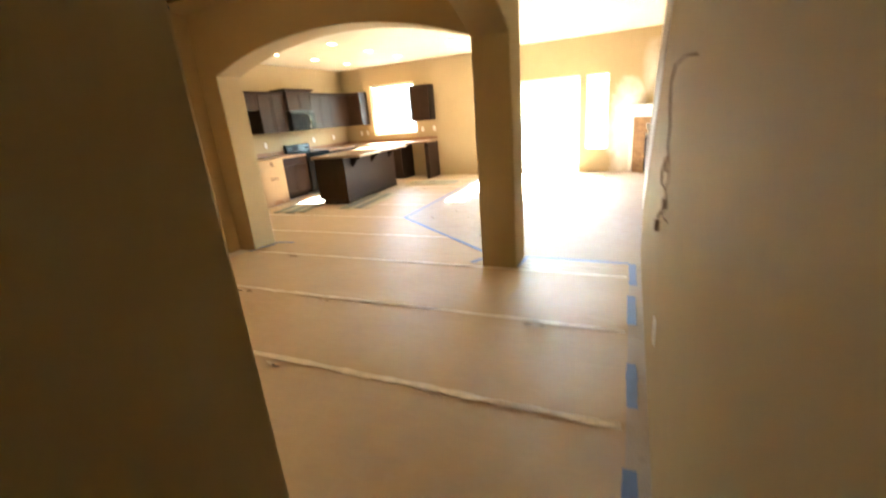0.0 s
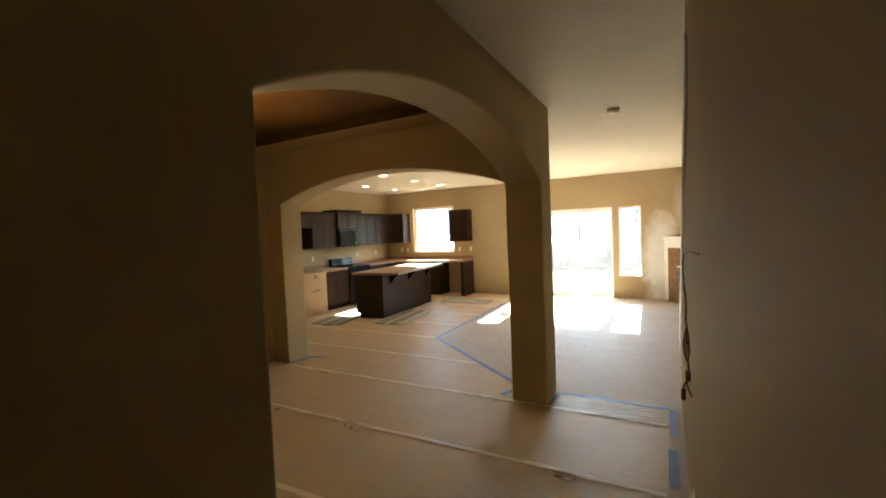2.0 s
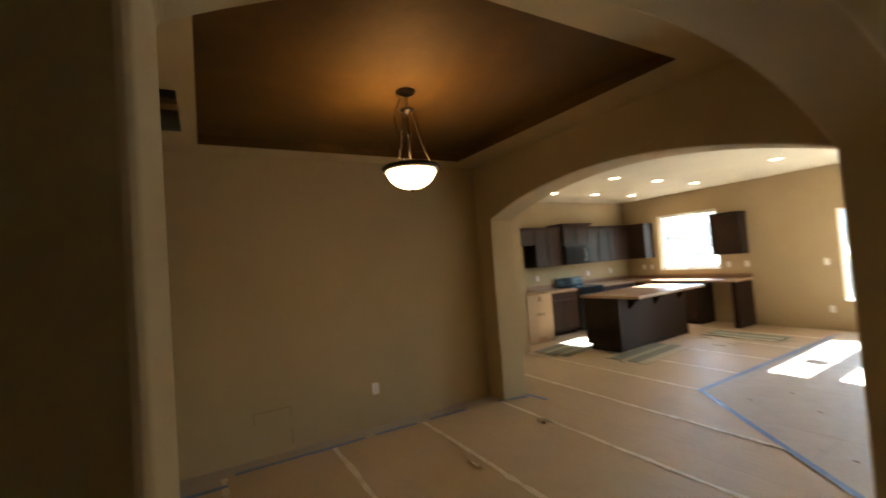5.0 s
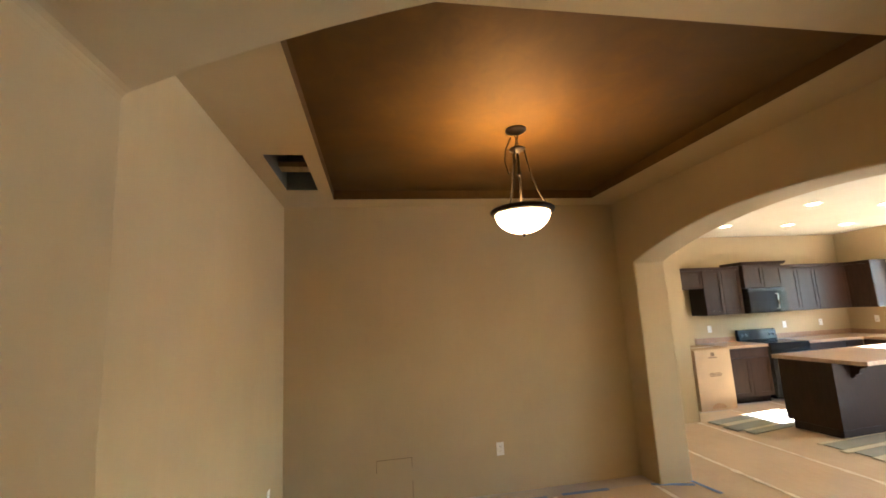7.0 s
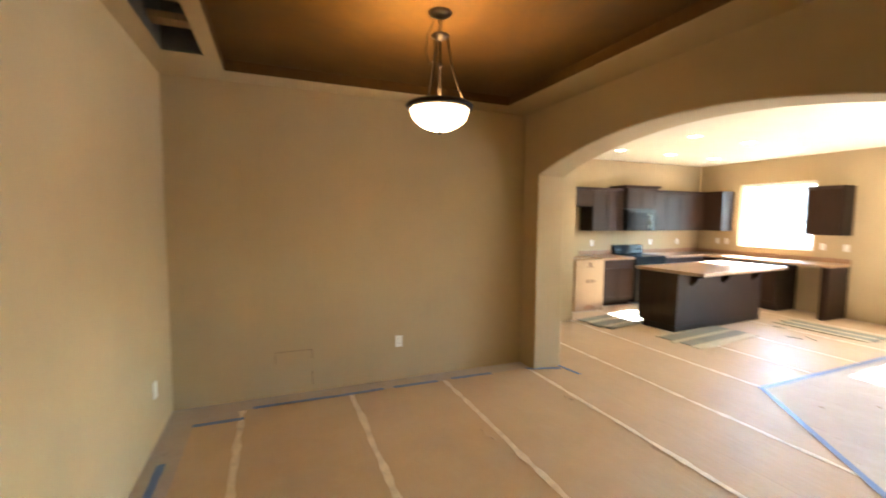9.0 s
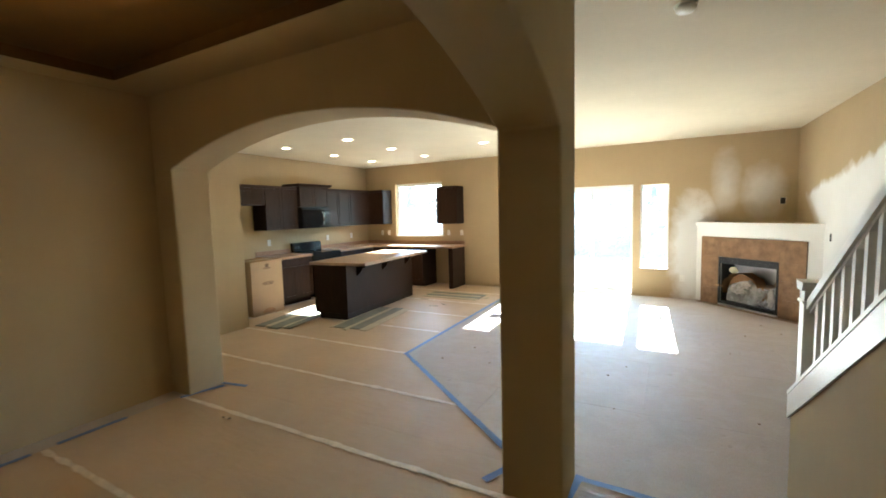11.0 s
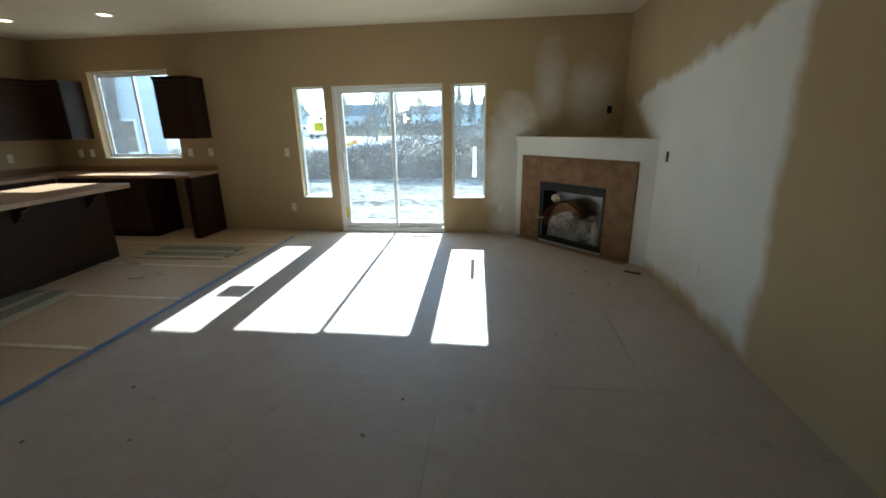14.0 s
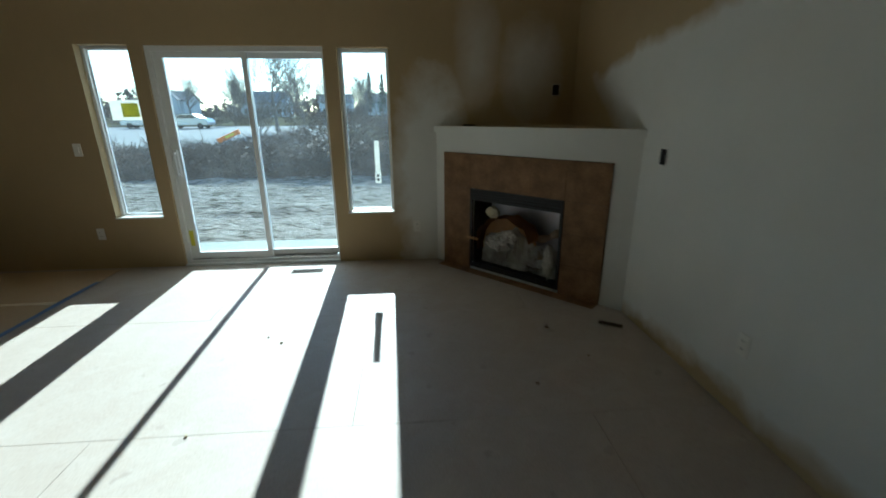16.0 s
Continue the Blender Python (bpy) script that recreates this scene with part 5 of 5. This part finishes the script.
for x, y, r in ((-4.0, 7.75, 20), (-3.9, 8.0, -35), (-3.35, 8.62, 60), (-4.45, 8.2, 10)):
    scrap = obj("wood_scrap", bx(0, 0.16, 0, 0.035, 0.009, 0.018, 0.002), M_RUNNER_L, None, "offcut of pale wood on the floor paper", "scrap", "wood scraps")
    scrap.matrix_basis = pose(x, y, 0, 0, 0, r)

# ---- outdoors ----
def rise(x, y):
    z = -0.13 if y < 11.1 else -0.13 + 0.012 * max(0, y - 22)
    return min(z, 1.3)


gm = bmesh.new()
ys = [BY + 0.16] + [10.4 + 0.11 * i for i in range(76)] + [19 + 1.5 * i for i in range(10)] + [36 + 8 * i for i in range(12)] + [150, 300, 900, 2500]
xs = [-2500, -600, -200, -100, -50] + [-30 + 3 * i for i in range(6)] + [-13 + 0.28 * i for i in range(74)] + [8 + 3 * i for i in range(8)] + [50, 100, 200, 600, 2500]
gv = []
for yy in ys:
    row = []
    for xx in xs:
        z = rise(xx, yy)
        if 11.1 < yy < 20 and -13 < xx < 8:
            z += 0.09 * noise.noise(Vector((xx * 0.5, yy * 1.6, 0))) + 0.085 * noise.noise(Vector((xx * 1.1, yy * 4.1, 5))) + 0.04 * noise.noise(Vector((xx * 3.1, yy * 6.3, 9)))
        row.append(gm.verts.new((xx, yy, z)))
    gv.append(row)
for j in range(len(ys) - 1):
    for i in range(len(xs) - 1):
        gm.faces.new((gv[j][i], gv[j][i + 1], gv[j + 1][i + 1], gv[j + 1][i])).material_index = 1 if ys[j] > 21.4 else 0
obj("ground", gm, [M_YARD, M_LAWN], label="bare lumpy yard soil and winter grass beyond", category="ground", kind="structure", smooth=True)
obj("ground_behind", bx(-2500, 2500, -900, BY - 0.0, -0.6, -0.3), M_YARD, label="soil round the house", category="ground", kind="structure")
obj("patio", bx(-3.6, 0.6, BY + 0.161, 11.0, -0.30, -0.04, 0.01), M_CONC, label="grey concrete patio slab", category="patio", kind="structure")
rd = obj("road", prism([(27, -0.04), (57, 0.32), (57, 0.12), (27, -0.24)], "x", -300, -5.5), M_PAVE, label="wide pale concrete road", category="road", kind="structure")

rb = np.random.RandomState(3)


def twigs(o, length, thick, up):
    """Thin bent three-sided twigs that grow from the points o, as one mesh."""
    n = len(o)
    d = rb.normal(0, 1, (n, 3))
    d[:, 2] = np.abs(d[:, 2]) * up + 0.15
    d /= np.linalg.norm(d, axis=1)[:, None]
    ln = length * rb.uniform(0.4, 1.2, n)[:, None]
    s = np.cross(d, (0.3, 0.5, 0.8))
    s /= np.linalg.norm(s, axis=1)[:, None]
    t = np.cross(d, s)
    bend = rb.normal(0, 0.2, (n, 3)) * ln
    rings = []
    for f, w in ((0, 1), (0.55, 0.7), (1, 0.15)):
        c = o + d * ln * f + bend * f * f
        for k in range(3):
            a = k * 2.0944
            rings.append(c + thick * w * (math.cos(a) * s + math.sin(a) * t))
    vs = np.stack(rings, axis=1).reshape(-1, 3)
    one = [(r + k, r + (k + 1) % 3, r + 3 + (k + 1) % 3, r + 3 + k) for r in (0, 3) for k in range(3)]
    fs = (np.array(one)[None] + (np.arange(n) * 9)[:, None, None]).reshape(-1, 4)
    return vs.tolist(), fs.tolist()


def raw(name, vs, fs, mat, parent=None, label="", category="", kind=""):
    me = bpy.data.meshes.new(name)
    me.from_pydata(vs, [], fs)
    me.materials.append(mat)
    ob = new(name, me)
    if parent is not None:
        ob.parent = parent
    return tagged(ob, label, category, "", kind)


def bank_top(x):
    return 0.74 + 0.10 * math.sin(x * 0.9) + 0.10 * math.sin(x * 2.3 + 1) + 1.0 * min(1, max(0, (x + 5.0) / 2.4))


bx_ = rb.uniform(-34, 26, 34000)
by_ = rb.uniform(17.5, 21.6, 34000)
tops = np.array([bank_top(v) for v in bx_])
front = np.clip((by_ - 17.3) / 1.2, 0.25, 1.0)
roots = np.stack((bx_, by_, -0.2 + rb.uniform(0, 1, 34000) ** 0.6 * tops * front), axis=1)
fx = rb.uniform(-30, 20, 22000)
fy = rb.uniform(17.1, 18.4, 22000)
fz = -0.2 + rb.uniform(0, 1, 22000) * np.array([bank_top(v) for v in fx]) * np.clip((fy - 16.9) / 1.2, 0.1, 1)
roots = np.concatenate((roots, np.stack((fx, fy, fz), axis=1)))
vs, fs = twigs(roots, 0.40, 0.012, 0.7)
raw("brambles", vs, fs, M_BRAMBLE, None, "dense brown leafless bramble bank", "brambles", "stuff")
# Added solid mass that fills the brambles and darkens their inside.
mound = bmesh.new()
mg = [[mound.verts.new((x, y, -0.2 + (bank_top(x) * 0.5 + 0.5 * noise.noise(Vector((x * 3, y * 3, 1)))) * max(0, math.sin((y - 17.5) / 4.6 * math.pi)) ** 0.35)) for y in [17.5 + 0.46 * j for j in range(11)]] for x in [-34 + 0.4 * i for i in range(151)]]
for i in range(150):
    for j in range(10):
        mound.faces.new((mg[i][j], mg[i + 1][j], mg[i + 1][j + 1], mg[i][j + 1]))
obj("bramble_bank", mound, M_BRAMBLE, label="solid mass added inside the brambles for their dark depth", category="bank", kind="stuff", smooth=True)


def bare_tree(m, height, seed, label):
    t = thing("bare_tree", m, label, "tree", "bare trees")
    r = random.Random(seed)
    trunk = [(0.03 * math.sin(k * 1.3 + seed) * k, 0.03 * math.cos(k * 1.1 + seed) * k, height * 0.55 * k / 6) for k in range(7)]
    part("trunk", tube([(0, 0, -0.4)] + trunk, [height * 0.02] + [height * 0.016 * (1 - k / 9) for k in range(7)], 7), M_BARK, t, smooth=True)
    vs, fs = [], []

    def limb(p, d, ln, rad, depth):
        n = 4
        pts, q = [Vector(p)], Vector(d)
        for _ in range(n):
            q = (q + Vector((r.gauss(0, 0.16), r.gauss(0, 0.16), 0.10 + r.gauss(0, 0.1)))).normalized()
            pts.append(pts[-1] + q * ln / n)
        for k, c in enumerate(pts):
            w = rad * (1 - 0.8 * k / n)
            s = q.cross(Vector((0.3, 0.5, 0.8))).normalized()
            u = q.cross(s)
            for a in (0, 2.0944, 4.1888):
                vs.append(tuple(c + w * (math.cos(a) * s + math.sin(a) * u)))
        b = len(vs) - 3 * (n + 1)
        for k in range(n):
            for e in range(3):
                fs.append((b + 3 * k + e, b + 3 * k + (e + 1) % 3, b + 3 * k + 3 + (e + 1) % 3, b + 3 * k + 3 + e))
        if depth:
            for k in range(1, n + 1):
                for _ in range(2):
                    v = Vector((r.gauss(0, 1), r.gauss(0, 1), r.gauss(0.5, 0.6))).normalized()
                    limb(pts[k], (q * 0.8 + v).normalized(), ln * 0.52, rad * 0.5, depth - 1)
    for k in range(2, 7):
        for _ in range(3):
            a = r.uniform(0, math.tau)
            limb(trunk[k], (math.cos(a) * 0.7, math.sin(a) * 0.7, 0.9), height * (0.42 - 0.025 * k), height * 0.006, 2)
    raw("branches", vs, fs, M_BARK, t)
    return t


bt = bare_tree(pose(-11.5, 44, 0.15), 9.5, 1, "tall leafless tree behind the bramble bank")
for x, y, s, rz in ((-21, 60, 0.8, 70), (-8.3, 40, 0.62, 150), (-3.2, 36, 0.45, 220), (-36, 70, 0.9, 30), (3.5, 55, 0.7, 300), (-7.2, 27, 0.30, 10), (-18.5, 24, 0.6, 95)):
    copy_thing(bt, pose(x, y, rise(x, y), 0, 0, rz) @ Matrix.Scale(s, 4)).scale = (s, s, s)


for x, y, k, rz in ((-30, 84, 0.75, 15), (-47, 92, 0.9, 200), (-62, 98, 0.8, 120), (-38, 108, 1.0, 260), (-24, 96, 0.95, 330), (-15, 90, 0.7, 45), (-9, 98, 1.0, 160), (1, 92, 0.8, 80), (9, 100, 0.9, 240), (-76, 110, 1.0, 300), (-53, 116, 1.1, 60), (-19, 112, 1.1, 190)):
    copy_thing(bt, pose(x, y, rise(x, y), 0, 0, rz) @ Matrix.Scale(k, 4)).scale = (1.5 * k, 1.5 * k, k)


def conifer(m, h, label):
    t = thing("conifer", m, label, "tree", "conifers")
    part("trunk", tube([(0, 0, -0.4), (0, 0, h * 0.5), (0, 0, h * 0.97)], [h * 0.02, h * 0.012, h * 0.002], 7), M_BARK, t)
    vs, fs = [], []
    for _ in range(1500):
        z = h * (0.12 + 0.88 * rb.uniform(0, 1) ** 0.8)
        rad = h * 0.17 * (1 - z / h) * rb.uniform(0.3, 1.15) + 0.04
        a = rb.uniform(0, math.tau)
        c = np.array((rad * math.cos(a), rad * math.sin(a), z))
        e = rb.normal(0, 0.016 * h, (3, 3))
        b = len(vs)
        vs += [tuple(c + e[0] * (1, 1, 0.5)), tuple(c + e[1] * (1, 1, 0.5)), tuple(c + e[2] * (1, 1, 0.5) - np.array((0, 0, 0.02 * h)))]
        fs.append((b, b + 1, b + 2))
    raw("crown", vs, fs, M_CONIFER, t)
    return t


cf = conifer(pose(-56, 88, 0.6), 10, "dark green conifer beyond the road")
for x, y, s in ((-59, 92, 0.8), (-6.0, 104, 0.9), (-3.5, 108, 0.7), (-9.5, 112, 1.0), (-84, 112, 1.2)):
    copy_thing(cf, pose(x, y, rise(x, y), 0, 0, 40 * x) @ Matrix.Scale(s, 4)).scale = (s, s, s)


hn = 16000
hx = rb.uniform(-95, 40, hn)
hh = 1.5 + 0.5 * np.sin(hx * 0.31) + 0.45 * np.sin(hx * 0.83 + 2)
roots = np.stack((hx, rb.uniform(58, 64, hn), 0.3 + rb.uniform(0, 1, hn) ** 0.7 * hh), axis=1)
vs, fs = twigs(roots, 0.9, 0.03, 0.9)
raw("hedge", vs, fs, M_BRAMBLE, None, "bare grey-brown hedge beyond the road", "hedge", "stuff")
tx_ = rb.uniform(-190, 90, 9000)
tt = 5.0 + 2.2 * np.sin(tx_ * 0.11) + 1.6 * np.sin(tx_ * 0.37 + 1) + 1.2 * np.sin(tx_ * 0.9)
tc = np.stack((tx_, rb.uniform(168, 186, 9000), 1.0 + rb.uniform(0, 1, 9000) ** 0.8 * np.maximum(1.5, tt)), axis=1)
ta = rb.normal(0, 0.75, (9000, 3, 3)) + tc[:, None, :]
raw("treeline", ta.reshape(-1, 3).tolist(), np.arange(27000).reshape(-1, 3).tolist(), M_BRAMBLE, None, "distant leafless woods behind the houses", "woods", "stuff")

M_ORANGE = surface("plain_orange", (0.75, 0.24, 0.03), 0.5, 0.12, 4, 40, 0.05, 0.001)
# Slanted orange object of unknown kind, given the form of a board.
board = thing("barrier_board", pose(-5.35, 18.7, 0.86, 0, -24, 6), "bright orange slanted object of unknown kind, built as a board", "barrier")
part("panel", bx(-0.34, 0.34, -0.03, 0.03, -0.02, 0.11, 0.01), M_ORANGE, board)
part("stripe", bx(-0.1, 0.18, -0.034, -0.0305, 0.02, 0.08), M_YELLOW, board, "yellow stripe")


def house(m, w, d, eave, ridge, mat, label, gables=0):
    """A house seen from its front (-y side): siding, gable roof along x, windows with frames, a door."""
    h = thing("house", m, label, "house", "houses")
    wall = prism([(0, -0.6), (d, -0.6), (d, eave), (d / 2, ridge - 0.12), (0, eave)], "x", 0, w)
    part("wall", wall, mat, h)
    o = 0.4
    part("roof", prism([(-o, eave - 0.25), (d / 2, ridge), (d + o, eave - 0.25), (d + o, eave - 0.05), (d / 2, ridge + 0.2), (-o, eave - 0.05)], "x", -o, w + o), M_ROOF, h)
    k = max(3, int(w / 2.6))
    floors = [0.9] if eave < 4 else [0.9, 3.6]
    for z in floors:
        for i in range(k):
            x = (i + 0.5) * w / k
            wf = part("window", holed(x - 0.6, x + 0.6, z, z + 1.2, [(x - 0.52, x + 0.52, z + 0.08, z + 1.12)], "y", -0.06, -0.002), M_VINYL, h)
            part("pane", bx(x - 0.52, x + 0.52, -0.03, -0.003, z + 0.08, z + 1.12), M_CARGLASS, wf)
    for i in range(gables):
        gw = w / (gables + 0.4)
        gx = i * gw * 1.1 + 0.2
        part("gable", prism([(gx, -0.6), (gx + gw, -0.6), (gx + gw, eave), (gx + gw / 2, eave + gw * 0.5), (gx, eave)], "y", -1.2, 0.0), mat, h)
        part("gable_roof", prism([(gx - 0.3, eave - 0.2), (gx + gw / 2, eave + gw * 0.5 + 0.08), (gx + gw + 0.3, eave - 0.2), (gx + gw + 0.3, eave), (gx + gw / 2, eave + gw * 0.5 + 0.3), (gx - 0.3, eave)], "y", -1.5, 0.1), M_ROOF, h)
        wf = part("window", holed(gx + gw / 2 - 0.6, gx + gw / 2 + 0.6, 1.0, 2.3, [(gx + gw / 2 - 0.5, gx + gw / 2 + 0.5, 1.1, 2.2)], "y", -1.26, -1.201), M_VINYL, h)
        part("pane", bx(gx + gw / 2 - 0.5, gx + gw / 2 + 0.5, -1.23, -1.202, 1.1, 2.2), M_CARGLASS, wf)
    return h


house(pose(-44.5, 125, rise(0, 125)), 11.5, 9, 3.6, 6.4, M_SIDING2, "grey-blue house with a low gable roof")
house(pose(-68, 126, rise(0, 126)), 9, 9, 4.4, 6.6, M_SIDING, "white house with two front gables", 2)
house(pose(-112, 140, rise(0, 140)), 13, 9, 4.6, 7.0, M_SIDING, "pale two-storey house in the distance")
house(pose(-13, 135, rise(0, 135)), 12, 9, 3.8, 6.2, M_SIDING2, "grey house in the distance beyond the trees")
house(pose(-29, 150, rise(0, 150)), 10, 9, 4.2, 6.6, M_SIDING, "far pale house partly behind trees")
house(pose(-12.2, 18.5, -0.2, 0, 0, 41) @ pose(-14.0, 0, 0), 14.0, 11, 5.3, 7.8, M_SIDING, "neighbouring house with pale siding")


def car(m, mat, label):
    c = thing("parked_car", m, label, "car", "parked cars")
    prof = [(-2.1, 0.35), (-2.15, 0.7), (-1.9, 0.85), (-1.1, 0.95), (-0.5, 1.38), (0.7, 1.42), (1.4, 1.0), (2.0, 0.92), (2.15, 0.6), (2.1, 0.35)]
    bd = prism(prof, "y", -0.85, 0.85)
    part("body", bd, mat, c)
    for s in (-0.862, 0.852):
        part("window", prism([(-0.95, 0.98), (-0.45, 1.32), (0.62, 1.35), (1.15, 1.0)], "y", s, s + 0.01), M_CARGLASS, c)
    for x in (-1.35, 1.35):
        for y in (-0.86, 0.70):
            wh = lathe([(0.02, 0), (0.2, 0), (0.32, 0.02), (0.32, 0.15), (0.2, 0.16), (0.02, 0.16)], 20)
            bmesh.ops.transform(wh, matrix=pose(x, y, 0.32, -90, 0, 0), verts=wh.verts)
            part("wheel", wh, M_TYRE, c, smooth=True)
    return c


cr = car(pose(-22.5, 52, 0.262), M_CAR, "silver car parked beyond the road")
copy_thing(cr, pose(-27.5, 53.5, 0.28, 0, 0, 12))
copy_thing(cr, pose(-0.5, 40, rise(0, 40), 0, 0, 160))

# ---- subfloor panels ----
panel_meshes = {}


def panel(x0, x1, y0, y1):
    k = (round(x1 - x0, 3), round(y1 - y0, 3))
    if k not in panel_meshes:
        bm = bx(0.0011, k[0] - 0.0011, 0.0011, k[1] - 0.0011, -0.022, 0.0, 0.0008)
        bmesh.ops.recalc_face_normals(bm, faces=bm.faces)
        me = bpy.data.meshes.new("panel")
        bm.to_mesh(me)
        bm.free()
        me.materials.append(M_SUB)
        panel_meshes[k] = me
    ob = new("panel", panel_meshes[k])
    ob.location = (x0, y0, 0)
    ob.parent = bpy.data.objects["floor"]


yr = [SY + 0.0, -4.7] + [-2.235 + 1.219 * i for i in range(11)] + [BY + 0.16]
for j in range(len(yr) - 1):
    x = -0.46 - 2.438 * 3 - (1.219 if j % 2 else 0)
    while x < EX + 0.2:
        a, b = max(x, WX - 0.2), min(x + 2.438, EX + 0.2)
        if b - a > 0.05:
            panel(a, b, yr[j], yr[j + 1])
        x += 2.438
